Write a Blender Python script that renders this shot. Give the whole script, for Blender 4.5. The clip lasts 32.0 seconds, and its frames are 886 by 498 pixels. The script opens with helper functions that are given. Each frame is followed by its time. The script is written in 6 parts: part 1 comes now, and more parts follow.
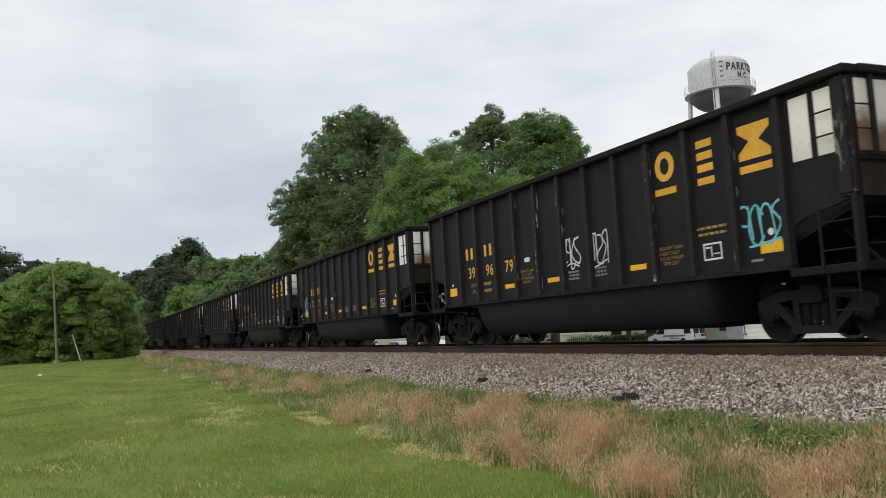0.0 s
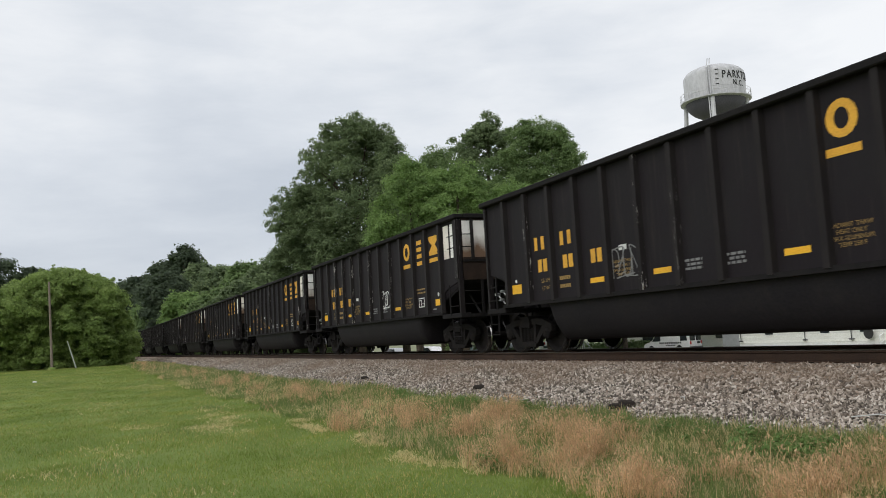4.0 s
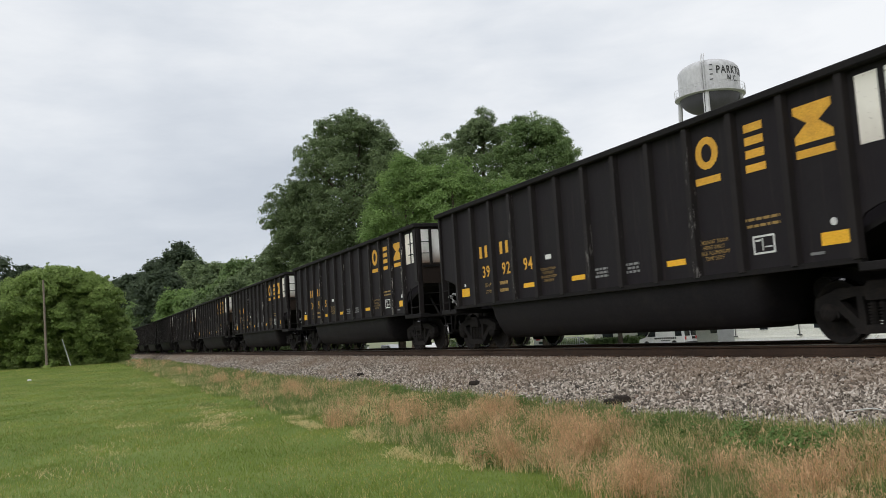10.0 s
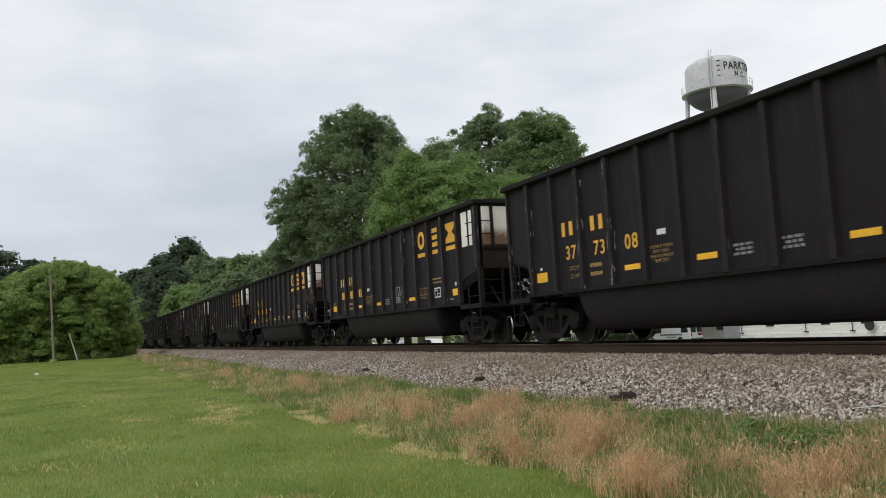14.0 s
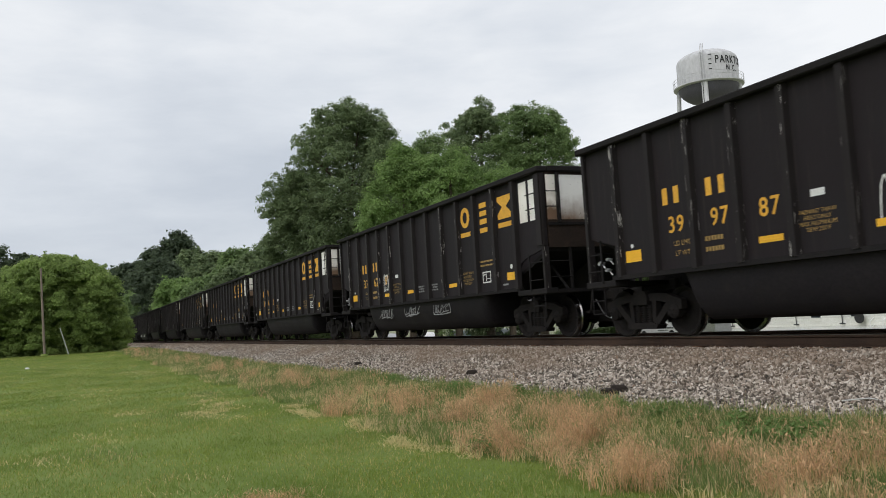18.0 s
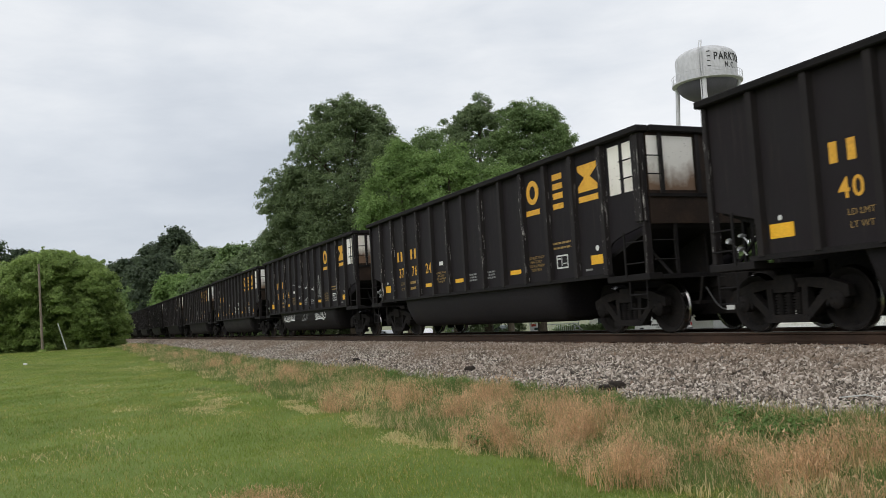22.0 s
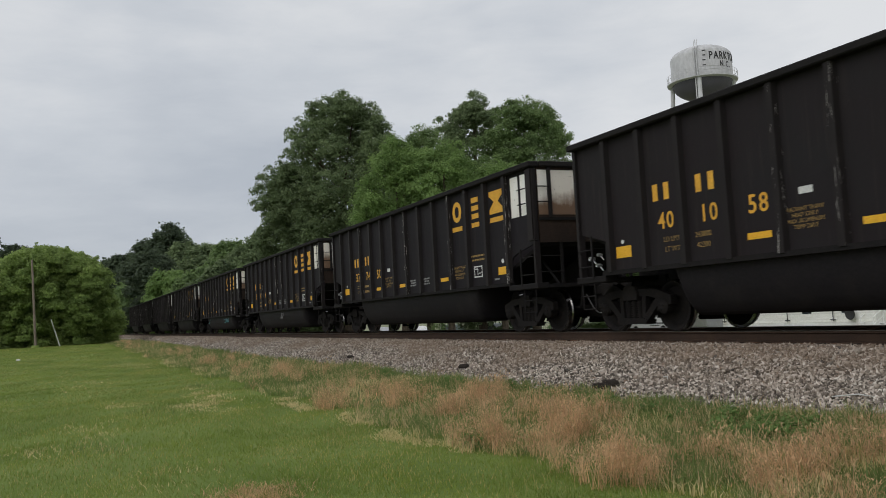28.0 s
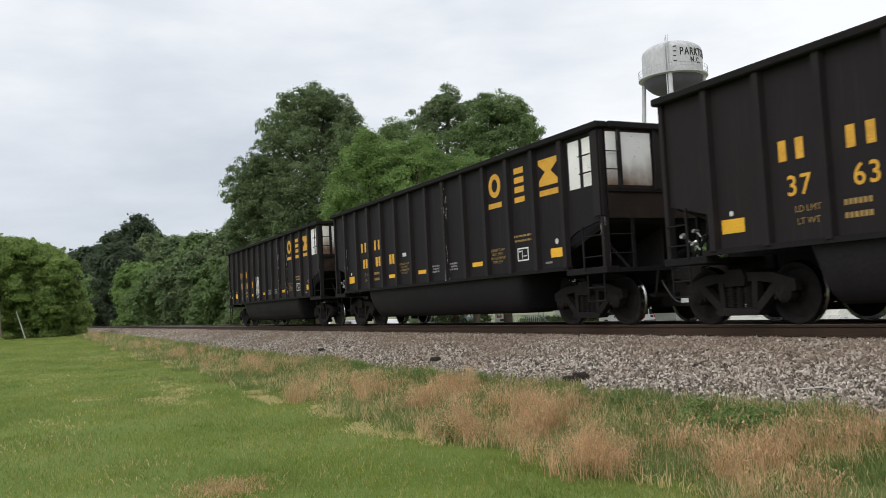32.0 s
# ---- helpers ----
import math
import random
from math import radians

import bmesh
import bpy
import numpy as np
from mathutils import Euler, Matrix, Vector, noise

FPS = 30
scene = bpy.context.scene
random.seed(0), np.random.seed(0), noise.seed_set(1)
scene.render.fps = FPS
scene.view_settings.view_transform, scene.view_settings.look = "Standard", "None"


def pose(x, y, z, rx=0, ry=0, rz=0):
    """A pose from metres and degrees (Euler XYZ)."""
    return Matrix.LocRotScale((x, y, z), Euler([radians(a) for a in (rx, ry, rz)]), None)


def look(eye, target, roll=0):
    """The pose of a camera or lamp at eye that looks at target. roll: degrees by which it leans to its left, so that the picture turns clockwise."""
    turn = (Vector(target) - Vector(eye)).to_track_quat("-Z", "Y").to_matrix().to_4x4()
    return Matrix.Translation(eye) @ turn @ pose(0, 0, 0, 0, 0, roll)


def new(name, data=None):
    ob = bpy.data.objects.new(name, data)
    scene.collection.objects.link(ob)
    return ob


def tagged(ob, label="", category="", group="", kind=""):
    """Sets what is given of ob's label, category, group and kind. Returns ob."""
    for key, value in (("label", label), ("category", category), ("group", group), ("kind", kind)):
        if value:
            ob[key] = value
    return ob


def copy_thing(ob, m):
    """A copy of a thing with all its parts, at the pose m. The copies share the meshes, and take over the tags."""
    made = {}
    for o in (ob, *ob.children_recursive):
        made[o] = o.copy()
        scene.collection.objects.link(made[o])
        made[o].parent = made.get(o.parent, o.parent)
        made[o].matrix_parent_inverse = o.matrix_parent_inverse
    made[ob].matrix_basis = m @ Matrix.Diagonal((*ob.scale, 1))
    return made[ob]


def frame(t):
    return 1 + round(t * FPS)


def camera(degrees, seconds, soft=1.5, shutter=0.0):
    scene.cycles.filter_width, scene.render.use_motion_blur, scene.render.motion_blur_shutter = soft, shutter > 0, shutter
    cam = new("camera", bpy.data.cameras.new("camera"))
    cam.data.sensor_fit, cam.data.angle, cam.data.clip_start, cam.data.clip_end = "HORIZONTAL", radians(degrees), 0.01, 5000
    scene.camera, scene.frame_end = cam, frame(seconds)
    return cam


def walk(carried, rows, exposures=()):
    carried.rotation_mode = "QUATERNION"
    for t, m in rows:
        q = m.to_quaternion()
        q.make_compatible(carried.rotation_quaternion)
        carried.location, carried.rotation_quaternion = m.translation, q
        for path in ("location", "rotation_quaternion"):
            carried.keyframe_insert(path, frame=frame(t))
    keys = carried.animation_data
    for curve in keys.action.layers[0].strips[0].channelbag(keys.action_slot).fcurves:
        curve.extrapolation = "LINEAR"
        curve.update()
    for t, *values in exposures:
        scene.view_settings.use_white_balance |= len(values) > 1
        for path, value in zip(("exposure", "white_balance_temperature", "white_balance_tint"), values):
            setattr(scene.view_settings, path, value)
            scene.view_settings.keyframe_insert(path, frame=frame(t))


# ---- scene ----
# World: x runs along the track in the train's direction, y away from the camera, z up; 0 is the mown lawn.
EYE = Vector((0.0, 0.0, 1.60))
RAIL = 1.07            # top of rail
MID = 10.935           # middle of the track
CAR = 16.18            # coupled length of a car
BODY = 14.65           # length over the bogie frames of a car
FRONT, REAR = 0.17, -14.41  # ends of a car's box
CARS = 44


def aim(yaw, pitch, roll):
    y, p = radians(yaw), radians(pitch)
    way = Vector((-math.sin(y) * math.cos(p), math.cos(y) * math.cos(p), math.sin(p)))
    return look(EYE, EYE + way * 10, roll)


cam = camera(55.22, 32.0, soft=0.65, shutter=0.06)
WALK = [
    (0, 66.468, 5.360, -3.292),
    (0.5, 66.441, 5.338, -3.199),
    (1, 66.430, 5.416, -3.144),
    (1.5, 66.428, 5.536, -3.146),
    (2, 66.432, 5.584, -3.109),
    (2.5, 66.399, 5.668, -3.211),
    (3, 66.307, 5.706, -3.187),
    (3.5, 66.255, 5.758, -3.199),
    (5.5, 66.074, 5.902, -3.455),
    (6, 66.093, 5.799, -3.529),
    (6.5, 66.131, 5.866, -3.551),
    (7, 66.120, 5.896, -3.564),
    (7.5, 65.962, 5.934, -3.628),
    (8, 65.828, 5.844, -3.552),
    (8.5, 65.832, 5.638, -3.375),
    (9, 65.896, 5.520, -3.376),
    (9.5, 65.841, 5.518, -3.399),
    (10, 65.878, 5.544, -3.502),
    (10.5, 66.021, 5.431, -3.477),
    (11, 66.088, 5.351, -3.506),
    (11.5, 66.022, 5.187, -3.363),
    (12, 66.009, 5.213, -3.228),
    (12.5, 66.067, 5.222, -3.226),
    (13, 66.056, 5.189, -3.363),
    (13.5, 65.920, 5.239, -3.367),
    (14, 66.293, 5.283, -3.294),
    (14.5, 66.543, 5.335, -3.248),
    (16.5, 66.163, 4.999, -3.371),
    (17, 66.068, 4.889, -3.378),
    (17.5, 65.973, 4.818, -3.231),
    (18, 65.778, 4.818, -3.377),
    (18.5, 65.587, 4.804, -3.374),
    (19, 65.469, 4.758, -3.496),
    (19.5, 65.209, 4.770, -3.368),
    (20, 65.244, 4.781, -3.193),
    (20.5, 65.421, 4.714, -3.101),
    (21, 65.580, 4.702, -3.027),
    (21.5, 65.644, 4.690, -3.113),
    (22, 65.677, 4.565, -3.286),
    (22.5, 65.505, 4.513, -3.193),
    (23, 65.471, 4.565, -3.132),
    (23.5, 65.406, 4.650, -3.101),
    (24, 65.525, 4.693, -3.014),
    (24.5, 65.744, 4.629, -3.066),
    (25, 65.825, 4.652, -3.123),
    (25.5, 65.840, 4.823, -3.161),
    (27.5, 65.487, 4.683, -3.177),
    (28, 65.323, 4.388, -3.035),
    (28.5, 65.028, 4.179, -2.974),
    (29, 64.901, 4.075, -2.902),
    (29.5, 64.826, 3.961, -2.911),
    (30, 64.876, 3.879, -2.856),
    (30.5, 64.664, 3.863, -2.892),
    (31, 64.062, 4.126, -2.876),
    (31.5, 63.911, 4.054, -2.947),
    (32, 63.445, 3.826, -2.899),
]
walk(cam, [(t, aim(a, b, c)) for t, a, b, c in WALK],
     exposures=[(0, 0.0), (18.6, 0.0), (18.85, -0.28), (19.1, -0.30), (19.5, -0.05), (20, 0.10), (21, 0.12), (22, 0.0), (25.5, 0.03), (27.5, -0.32), (28.05, -0.34), (28.6, -0.05), (29, 0.05), (32, 0.10)])

# ---- light: overcast sky, weak wide sun ----
world = bpy.data.worlds.new("overcast_sky")
scene.world = world
world.use_nodes = True


class Nodes:
    """Short hand for building node trees."""

    def __init__(self, tree):
        self.t = tree
        tree.nodes.clear()

    def add(self, kind, ins=None, **props):
        n = self.t.nodes.new(kind)
        for k, v in props.items():
            if k == "blend":
                n.blend_type = v
            elif k == "data":
                n.data_type = v
            elif k == "op":
                n.operation = v
            elif k == "sky":
                n.sky_type = v
            elif k == "feature":
                n.feature = v
        for k, v in (ins or {}).items():
            if isinstance(v, bpy.types.NodeSocket):
                self.t.links.new(v, n.inputs[k])
            else:
                n.inputs[k].default_value = v
        return n

    def noise(self, vec, scale, detail=4.0, rough=0.55, dist=0.0):
        return self.add("ShaderNodeTexNoise", {"Vector": vec, "Scale": scale, "Detail": detail, "Roughness": rough, "Distortion": dist}).outputs["Fac"]

    def ramp(self, fac, stops):
        n = self.t.nodes.new("ShaderNodeValToRGB")
        self.t.links.new(fac, n.inputs[0])
        els = n.color_ramp.elements
        while len(els) < len(stops):
            els.new(0.5)
        for el, (p, c) in zip(els, stops):
            el.position = p
            el.color = (*c, 1) if len(c) == 3 else c
        return n.outputs["Color"]

    def mix(self, fac, a, b, blend="MIX"):
        n = self.t.nodes.new("ShaderNodeMix")
        n.data_type, n.blend_type = "RGBA", blend
        for i, v in ((0, fac), (6, a), (7, b)):
            if isinstance(v, bpy.types.NodeSocket):
                self.t.links.new(v, n.inputs[i])
            else:
                n.inputs[i].default_value = v if i == 0 else (*v, 1) if len(v) == 3 else v
        return n.outputs[2]

    def math(self, op, a, b=0.5, clamp=False):
        n = self.t.nodes.new("ShaderNodeMath")
        n.operation, n.use_clamp = op, clamp
        for i, v in ((0, a), (1, b)):
            if isinstance(v, bpy.types.NodeSocket):
                self.t.links.new(v, n.inputs[i])
            else:
                n.inputs[i].default_value = v
        return n.outputs[0]

    def mapping(self, vec, scale=(1, 1, 1), loc=(0, 0, 0)):
        return self.add("ShaderNodeMapping", {"Vector": vec, "Scale": scale, "Location": loc}).outputs[0]


SUN_UP, SUN_TURN = radians(44), radians(165)
w = Nodes(world.node_tree)
sky = w.add("ShaderNodeTexSky", sky="NISHITA")
sky.sun_disc, sky.sun_elevation, sky.sun_rotation = False, SUN_UP, SUN_TURN
co = w.add("ShaderNodeTexCoord").outputs["Generated"]
clouds = w.noise(w.mapping(co, (1.0, 1.0, 2.6), (0.35, 0.1, 0.2)), 1.5, 4, 0.5, 0.3)
fine = w.noise(w.mapping(co, (1.6, 1.6, 6.0), (2.0, 0.0, 0.0)), 4.5, 5, 0.6, 0.2)
veil = w.add("ShaderNodeVectorMath", {0: co, 1: (0.09, 0.115, 0.03)}, op="DOT_PRODUCT").outputs["Value"]
both = w.math("ADD", w.math("ADD", w.math("MULTIPLY", clouds, 0.82), w.math("MULTIPLY", fine, 0.18)), w.math("ADD", veil, 0.048))
grey = w.ramp(both, [(0.34, (0.592, 0.640, 0.712)), (0.48, (0.752, 0.792, 0.848)), (0.62, (0.950, 0.968, 0.992))])
dim = w.mix(1.0, sky.outputs[0], (0.10, 0.10, 0.10), "MULTIPLY")
over = w.mix(0.94, dim, grey)
w.add("ShaderNodeOutputWorld", {"Surface": w.add("ShaderNodeBackground", {"Color": over, "Strength": 1.0}).outputs[0]})

lamp = bpy.data.lights.new("sun", "SUN")
lamp.energy, lamp.angle, lamp.color = 1.3, radians(55), (1.0, 0.975, 0.94)
sun = new("sun", lamp)
sun.matrix_world = look((12, -40, 46), (0, 10, 0))


# ---- materials ----
def material(name):
    m = bpy.data.materials.new(name)
    m.use_nodes = True
    return m, Nodes(m.node_tree)


def finish(m, n, colour, rough=0.7, metal=0.0, bump=None, strength=0.3, distance=0.01, spec=0.4, leafback=None):
    ins = {"Base Color": colour if isinstance(colour, bpy.types.NodeSocket) else (*colour, 1), "Roughness": rough, "Metallic": metal, "Specular IOR Level": spec}
    if bump is not None:
        ins["Normal"] = n.add("ShaderNodeBump", {"Height": bump, "Strength": strength, "Distance": distance}).outputs[0]
    sh = n.add("ShaderNodeBsdfPrincipled", ins).outputs[0]
    if leafback is not None:
        tr = n.add("ShaderNodeBsdfTranslucent", {"Color": leafback}).outputs[0]
        sh = n.add("ShaderNodeMixShader", {0: 0.42, 1: sh, 2: tr}).outputs[0]
    n.add("ShaderNodeOutputMaterial", {"Surface": sh})
    return m


def surface(name, a, b, scale=3.0, fine=40.0, rough=0.7, metal=0.0, bump=0.25, spec=0.4, stretch=(1, 1, 1), spread=0.25, dirt=None, amount=0.5):
    """Two tones in large patches, fine grain over them, a shift per object and optional dirt."""
    m, n = material(name)
    vec = n.mapping(n.add("ShaderNodeTexCoord").outputs["Object"], stretch)
    rnd = n.add("ShaderNodeObjectInfo").outputs["Random"]
    vec = n.add("ShaderNodeVectorMath", {0: vec, 1: n.add("ShaderNodeCombineXYZ", {0: n.math("MULTIPLY", rnd, 37.0), 1: n.math("MULTIPLY", rnd, 11.0)}).outputs[0]}, op="ADD").outputs[0]
    big, small = n.noise(vec, scale, 5, 0.6), n.noise(vec, fine, 3, 0.6)
    col = n.mix(n.ramp(big, [(0.35, (0, 0, 0)), (0.65, (1, 1, 1))]), a, b)
    col = n.mix(0.35, col, n.ramp(small, [(0.3, tuple(x * 0.6 for x in a)), (0.7, tuple(min(1, x * 1.35) for x in b))]))
    shade = n.math("ADD", n.math("MULTIPLY", rnd, spread), 1 - spread / 2)
    col = n.mix(1.0, col, n.add("ShaderNodeCombineColor", {0: shade, 1: shade, 2: shade}).outputs[0], "MULTIPLY")
    if dirt:
        spots = n.ramp(n.noise(vec, scale * 2.3, 6, 0.7), [(0.52, (0, 0, 0)), (0.70, (1, 1, 1))])
        col = n.mix(n.math("MULTIPLY", spots, amount), col, dirt)
    rg = n.math("ADD", n.math("MULTIPLY", big, 0.25), rough - 0.12, True)
    return finish(m, n, col, rg, metal, small, bump, 0.01, spec)


def plain(name, colour, rough=0.6, metal=0.0, grain=30.0, spec=0.4):
    return surface(name, tuple(c * 0.88 for c in colour), tuple(min(1, c * 1.08) for c in colour), 2.5, grain, rough, metal, 0.1, spec, spread=0.06)


def car_paint():
    """Weathered black paint: brown and grey tones by car, rain streaks, dust, chips."""
    m, n = material("weathered_black_paint")
    obj = n.add("ShaderNodeTexCoord").outputs["Object"]
    rnd = n.add("ShaderNodeObjectInfo").outputs["Random"]
    off = n.add("ShaderNodeCombineXYZ", {0: n.math("MULTIPLY", rnd, 61.0), 1: 0.0, 2: n.math("MULTIPLY", rnd, 7.0)}).outputs[0]
    vec = n.add("ShaderNodeVectorMath", {0: obj, 1: off}, op="ADD").outputs[0]
    base = n.mix(rnd, (0.0130, 0.0108, 0.0138), (0.0195, 0.0152, 0.0164))
    patch = n.noise(vec, 0.9, 5, 0.6)
    base = n.mix(n.ramp(patch, [(0.4, (0, 0, 0)), (0.75, (1, 1, 1))]), base, (0.0200, 0.0184, 0.0198))
    streak = n.noise(n.mapping(vec, (9.0, 9.0, 0.55)), 1.5, 4, 0.6)
    base = n.mix(n.math("MULTIPLY", n.ramp(streak, [(0.55, (0, 0, 0)), (0.78, (1, 1, 1))]), 0.45), base, (0.040, 0.034, 0.030))
    chips = n.noise(n.mapping(vec, (1.0, 1.0, 0.5)), 16.0, 6, 0.75)
    base = n.mix(n.math("MULTIPLY", n.ramp(chips, [(0.66, (0, 0, 0)), (0.74, (1, 1, 1))]), 0.35), base, (0.10, 0.075, 0.06))
    rough = n.math("ADD", n.math("MULTIPLY", patch, 0.3), 0.50)
    return finish(m, n, base, rough, 0.0, n.noise(vec, 6.0, 4, 0.6), 0.25, 0.02, 0.12)


def worn_rib():
    """Black post paint with pale scraped flecks along the edges of some posts."""
    m, n = material("worn_black_paint")
    obj = n.add("ShaderNodeTexCoord").outputs["Object"]
    rnd = n.add("ShaderNodeObjectInfo").outputs["Random"]
    off = n.add("ShaderNodeCombineXYZ", {0: n.math("MULTIPLY", rnd, 61.0), 2: n.math("MULTIPLY", rnd, 23.0)}).outputs[0]
    vec = n.add("ShaderNodeVectorMath", {0: obj, 1: off}, op="ADD").outputs[0]
    base = n.mix(n.noise(vec, 2.0, 4), (0.0150, 0.0130, 0.0140), (0.027, 0.0230, 0.0225))
    fleck = n.noise(n.mapping(vec, (14.0, 14.0, 1.6)), 1.4, 5, 0.7)
    some = n.ramp(rnd, [(0.55, (0, 0, 0)), (0.95, (1, 1, 1))])
    lim = n.ramp(fleck, [(0.60, (0, 0, 0)), (0.64, (1, 1, 1))])
    base = n.mix(n.math("MULTIPLY", lim, some), base, (0.42, 0.40, 0.38))
    return finish(m, n, base, 0.55, 0.0, n.noise(vec, 20.0, 3), 0.2, 0.01, 0.10)


def white_panel():
    """White reflective sheet with rust bleeding up from the lower edge."""
    m, n = material("stained_white_sheet")
    obj = n.add("ShaderNodeTexCoord").outputs["Object"]
    rnd = n.add("ShaderNodeObjectInfo").outputs["Random"]
    off = n.add("ShaderNodeCombineXYZ", {0: n.math("MULTIPLY", rnd, 31.0), 1: n.math("MULTIPLY", rnd, 17.0)}).outputs[0]
    vec = n.add("ShaderNodeVectorMath", {0: obj, 1: off}, op="ADD").outputs[0]
    z = n.add("ShaderNodeSeparateXYZ", {0: obj}).outputs[2]
    low = n.math("MULTIPLY", n.math("SUBTRACT", 3.25, z), 0.9)
    cloud = n.noise(vec, 1.3, 6, 0.62)
    ends = n.math("ADD", n.math("MULTIPLY", n.math("GREATER_THAN", n.add("ShaderNodeSeparateXYZ", {0: obj}).outputs[0], 0.1), 0.85), 0.15)
    runs = n.noise(n.mapping(vec, (5.0, 5.0, 0.7)), 1.6, 4, 0.6)
    seep = n.math("ADD", n.math("MULTIPLY", cloud, 0.75), n.math("MULTIPLY", runs, 0.25))
    amt = n.math("MULTIPLY", n.math("SUBTRACT", n.math("ADD", low, seep), 0.66, True), n.math("MULTIPLY", n.math("ADD", n.math("MULTIPLY", rnd, 2.8), 1.7), ends), True)
    clean = n.mix(rnd, (0.90, 0.90, 0.88), (0.84, 0.78, 0.69))
    base = n.mix(n.noise(vec, 7.0, 5, 0.65), n.mix(0.12, clean, (0.3, 0.26, 0.22)), clean)
    base = n.mix(amt, base, (0.21, 0.13, 0.085))
    dots = n.noise(vec, 26.0, 2, 0.5)
    base = n.mix(n.ramp(dots, [(0.70, (0, 0, 0)), (0.74, (1, 1, 1))]), base, (0.16, 0.12, 0.10))
    return finish(m, n, base, 0.45, 0.0, cloud, 0.1, 0.01)


def leafy(name, dark, light, lit, patch=0.5, dry=None, amount=0.0, drifts=None):
    """Leaves or blades: a tone for each one, drifts of tone across the whole, some dried ones."""
    m, n = material(name)
    one = n.add("ShaderNodeNewGeometry").outputs["Random Per Island"]
    pos = n.add("ShaderNodeTexCoord").outputs["Object"]
    big = n.ramp(n.noise(pos, patch, 4, 0.6), [(0.32, (0, 0, 0)), (0.68, (1, 1, 1))])
    fac = n.math("ADD", n.math("MULTIPLY", one, 0.55), n.math("MULTIPLY", big, 0.45))
    col = n.mix(fac, dark, light)
    if dry:
        drift = n.ramp(n.noise(n.mapping(pos, (0.6, 1.4, 1.0)), patch * 0.7, 5, 0.65), [(0.40, (0.08, 0.08, 0.08)), (0.66, (1, 1, 1))])
        pick = n.math("LESS_THAN", n.math("FRACT", n.math("MULTIPLY", one, 17.0)), n.math("MULTIPLY", drift, amount))
        col = n.mix(pick, col, dry)
    if drifts:
        # broad pale and deep green drifts, as uneven soil gives
        wide = n.ramp(n.noise(n.mapping(pos, (0.55, 1.0, 1.0)), drifts, 6, 0.62), [(0.36, (0.66, 0.72, 0.62)), (0.50, (1, 1, 1)), (0.66, (1.22, 1.10, 1.02))])
        col = n.mix(1.0, col, wide, "MULTIPLY")
    return finish(m, n, col, 0.6, 0.0, None, spec=0.2, leafback=n.mix(0.5, col, lit))


M_SIDE, M_RIB, M_WHITE = car_paint(), worn_rib(), white_panel()
M_BLACK = surface("sooty_black_steel", (0.0115, 0.0108, 0.0116), (0.0190, 0.0172, 0.0172), 2.0, 30, 0.8, 0.0, 0.3, 0.10, dirt=(0.022, 0.017, 0.014), amount=0.4)
M_TUB = surface("dusty_tub_steel", (0.0128, 0.0118, 0.0146), (0.0205, 0.0180, 0.0198), 0.8, 22, 0.66, 0.0, 0.2, 0.12, dirt=(0.030, 0.027, 0.025), amount=0.5)
M_TRUCK = surface("greasy_cast_steel", (0.0125, 0.0118, 0.0122), (0.0215, 0.0190, 0.0180), 4.0, 50, 0.85, 0.0, 0.4, 0.08, dirt=(0.036, 0.028, 0.023), amount=0.5)
M_TREAD = surface("polished_wheel_steel", (0.20, 0.195, 0.19), (0.30, 0.295, 0.29), 6.0, 60, 0.20, 1.0, 0.1, 0.5)
M_HOSE = surface("grey_rubber_hose", (0.03, 0.03, 0.03), (0.06, 0.06, 0.06), 6.0, 60, 0.6)
M_END = surface("rusty_end_sheet", (0.016, 0.0115, 0.0098), (0.036, 0.0225, 0.0165), 1.2, 30, 0.7, 0.0, 0.2, 0.2, dirt=(0.058, 0.035, 0.022), amount=0.6)
M_YELLOW = surface("faded_yellow_paint", (0.62, 0.31, 0.034), (0.74, 0.40, 0.050), 3.0, 40, 0.6, 0.0, 0.1, 0.3, spread=0.12, dirt=(0.30, 0.16, 0.04), amount=0.3)
M_REFLECT = surface("orange_yellow_reflector", (0.78, 0.38, 0.015), (0.86, 0.46, 0.03), 3.0, 40, 0.5, 0.0, 0.05, 0.4, spread=0.15)
M_STENCIL = surface("dull_yellow_stencil", (0.24, 0.15, 0.045), (0.36, 0.23, 0.07), 8.0, 60, 0.6)
M_WHITEINK = surface("chalky_white_paint", (0.55, 0.55, 0.54), (0.72, 0.72, 0.70), 5.0, 60, 0.6, spread=0.2)
M_GREYINK = surface("faint_grey_paint", (0.13, 0.13, 0.13), (0.24, 0.24, 0.24), 5.0, 60, 0.6, spread=0.3)
M_CYAN = surface("turquoise_spray_paint", (0.10, 0.42, 0.45), (0.18, 0.55, 0.58), 5.0, 60, 0.5)
M_BLUE = surface("pale_blue_spray_paint", (0.16, 0.36, 0.52), (0.25, 0.48, 0.62), 5.0, 60, 0.5)
M_TEAL = surface("dark_teal_spray_paint", (0.03, 0.14, 0.16), (0.06, 0.22, 0.24), 5.0, 60, 0.5)
M_RAIL = surface("rusted_rail_steel", (0.040, 0.025, 0.018), (0.075, 0.045, 0.030), 3.0, 60, 0.8, 0.2, 0.4, 0.3)
M_RAILTOP = surface("worn_rail_head", (0.22, 0.20, 0.18), (0.34, 0.31, 0.28), 3.0, 60, 0.35, 0.85, 0.1)
M_TIE = surface("creosoted_timber", (0.045, 0.034, 0.026), (0.10, 0.078, 0.06), 3.0, 30, 0.85, 0.0, 0.6, 0.2, stretch=(6, 1, 6))
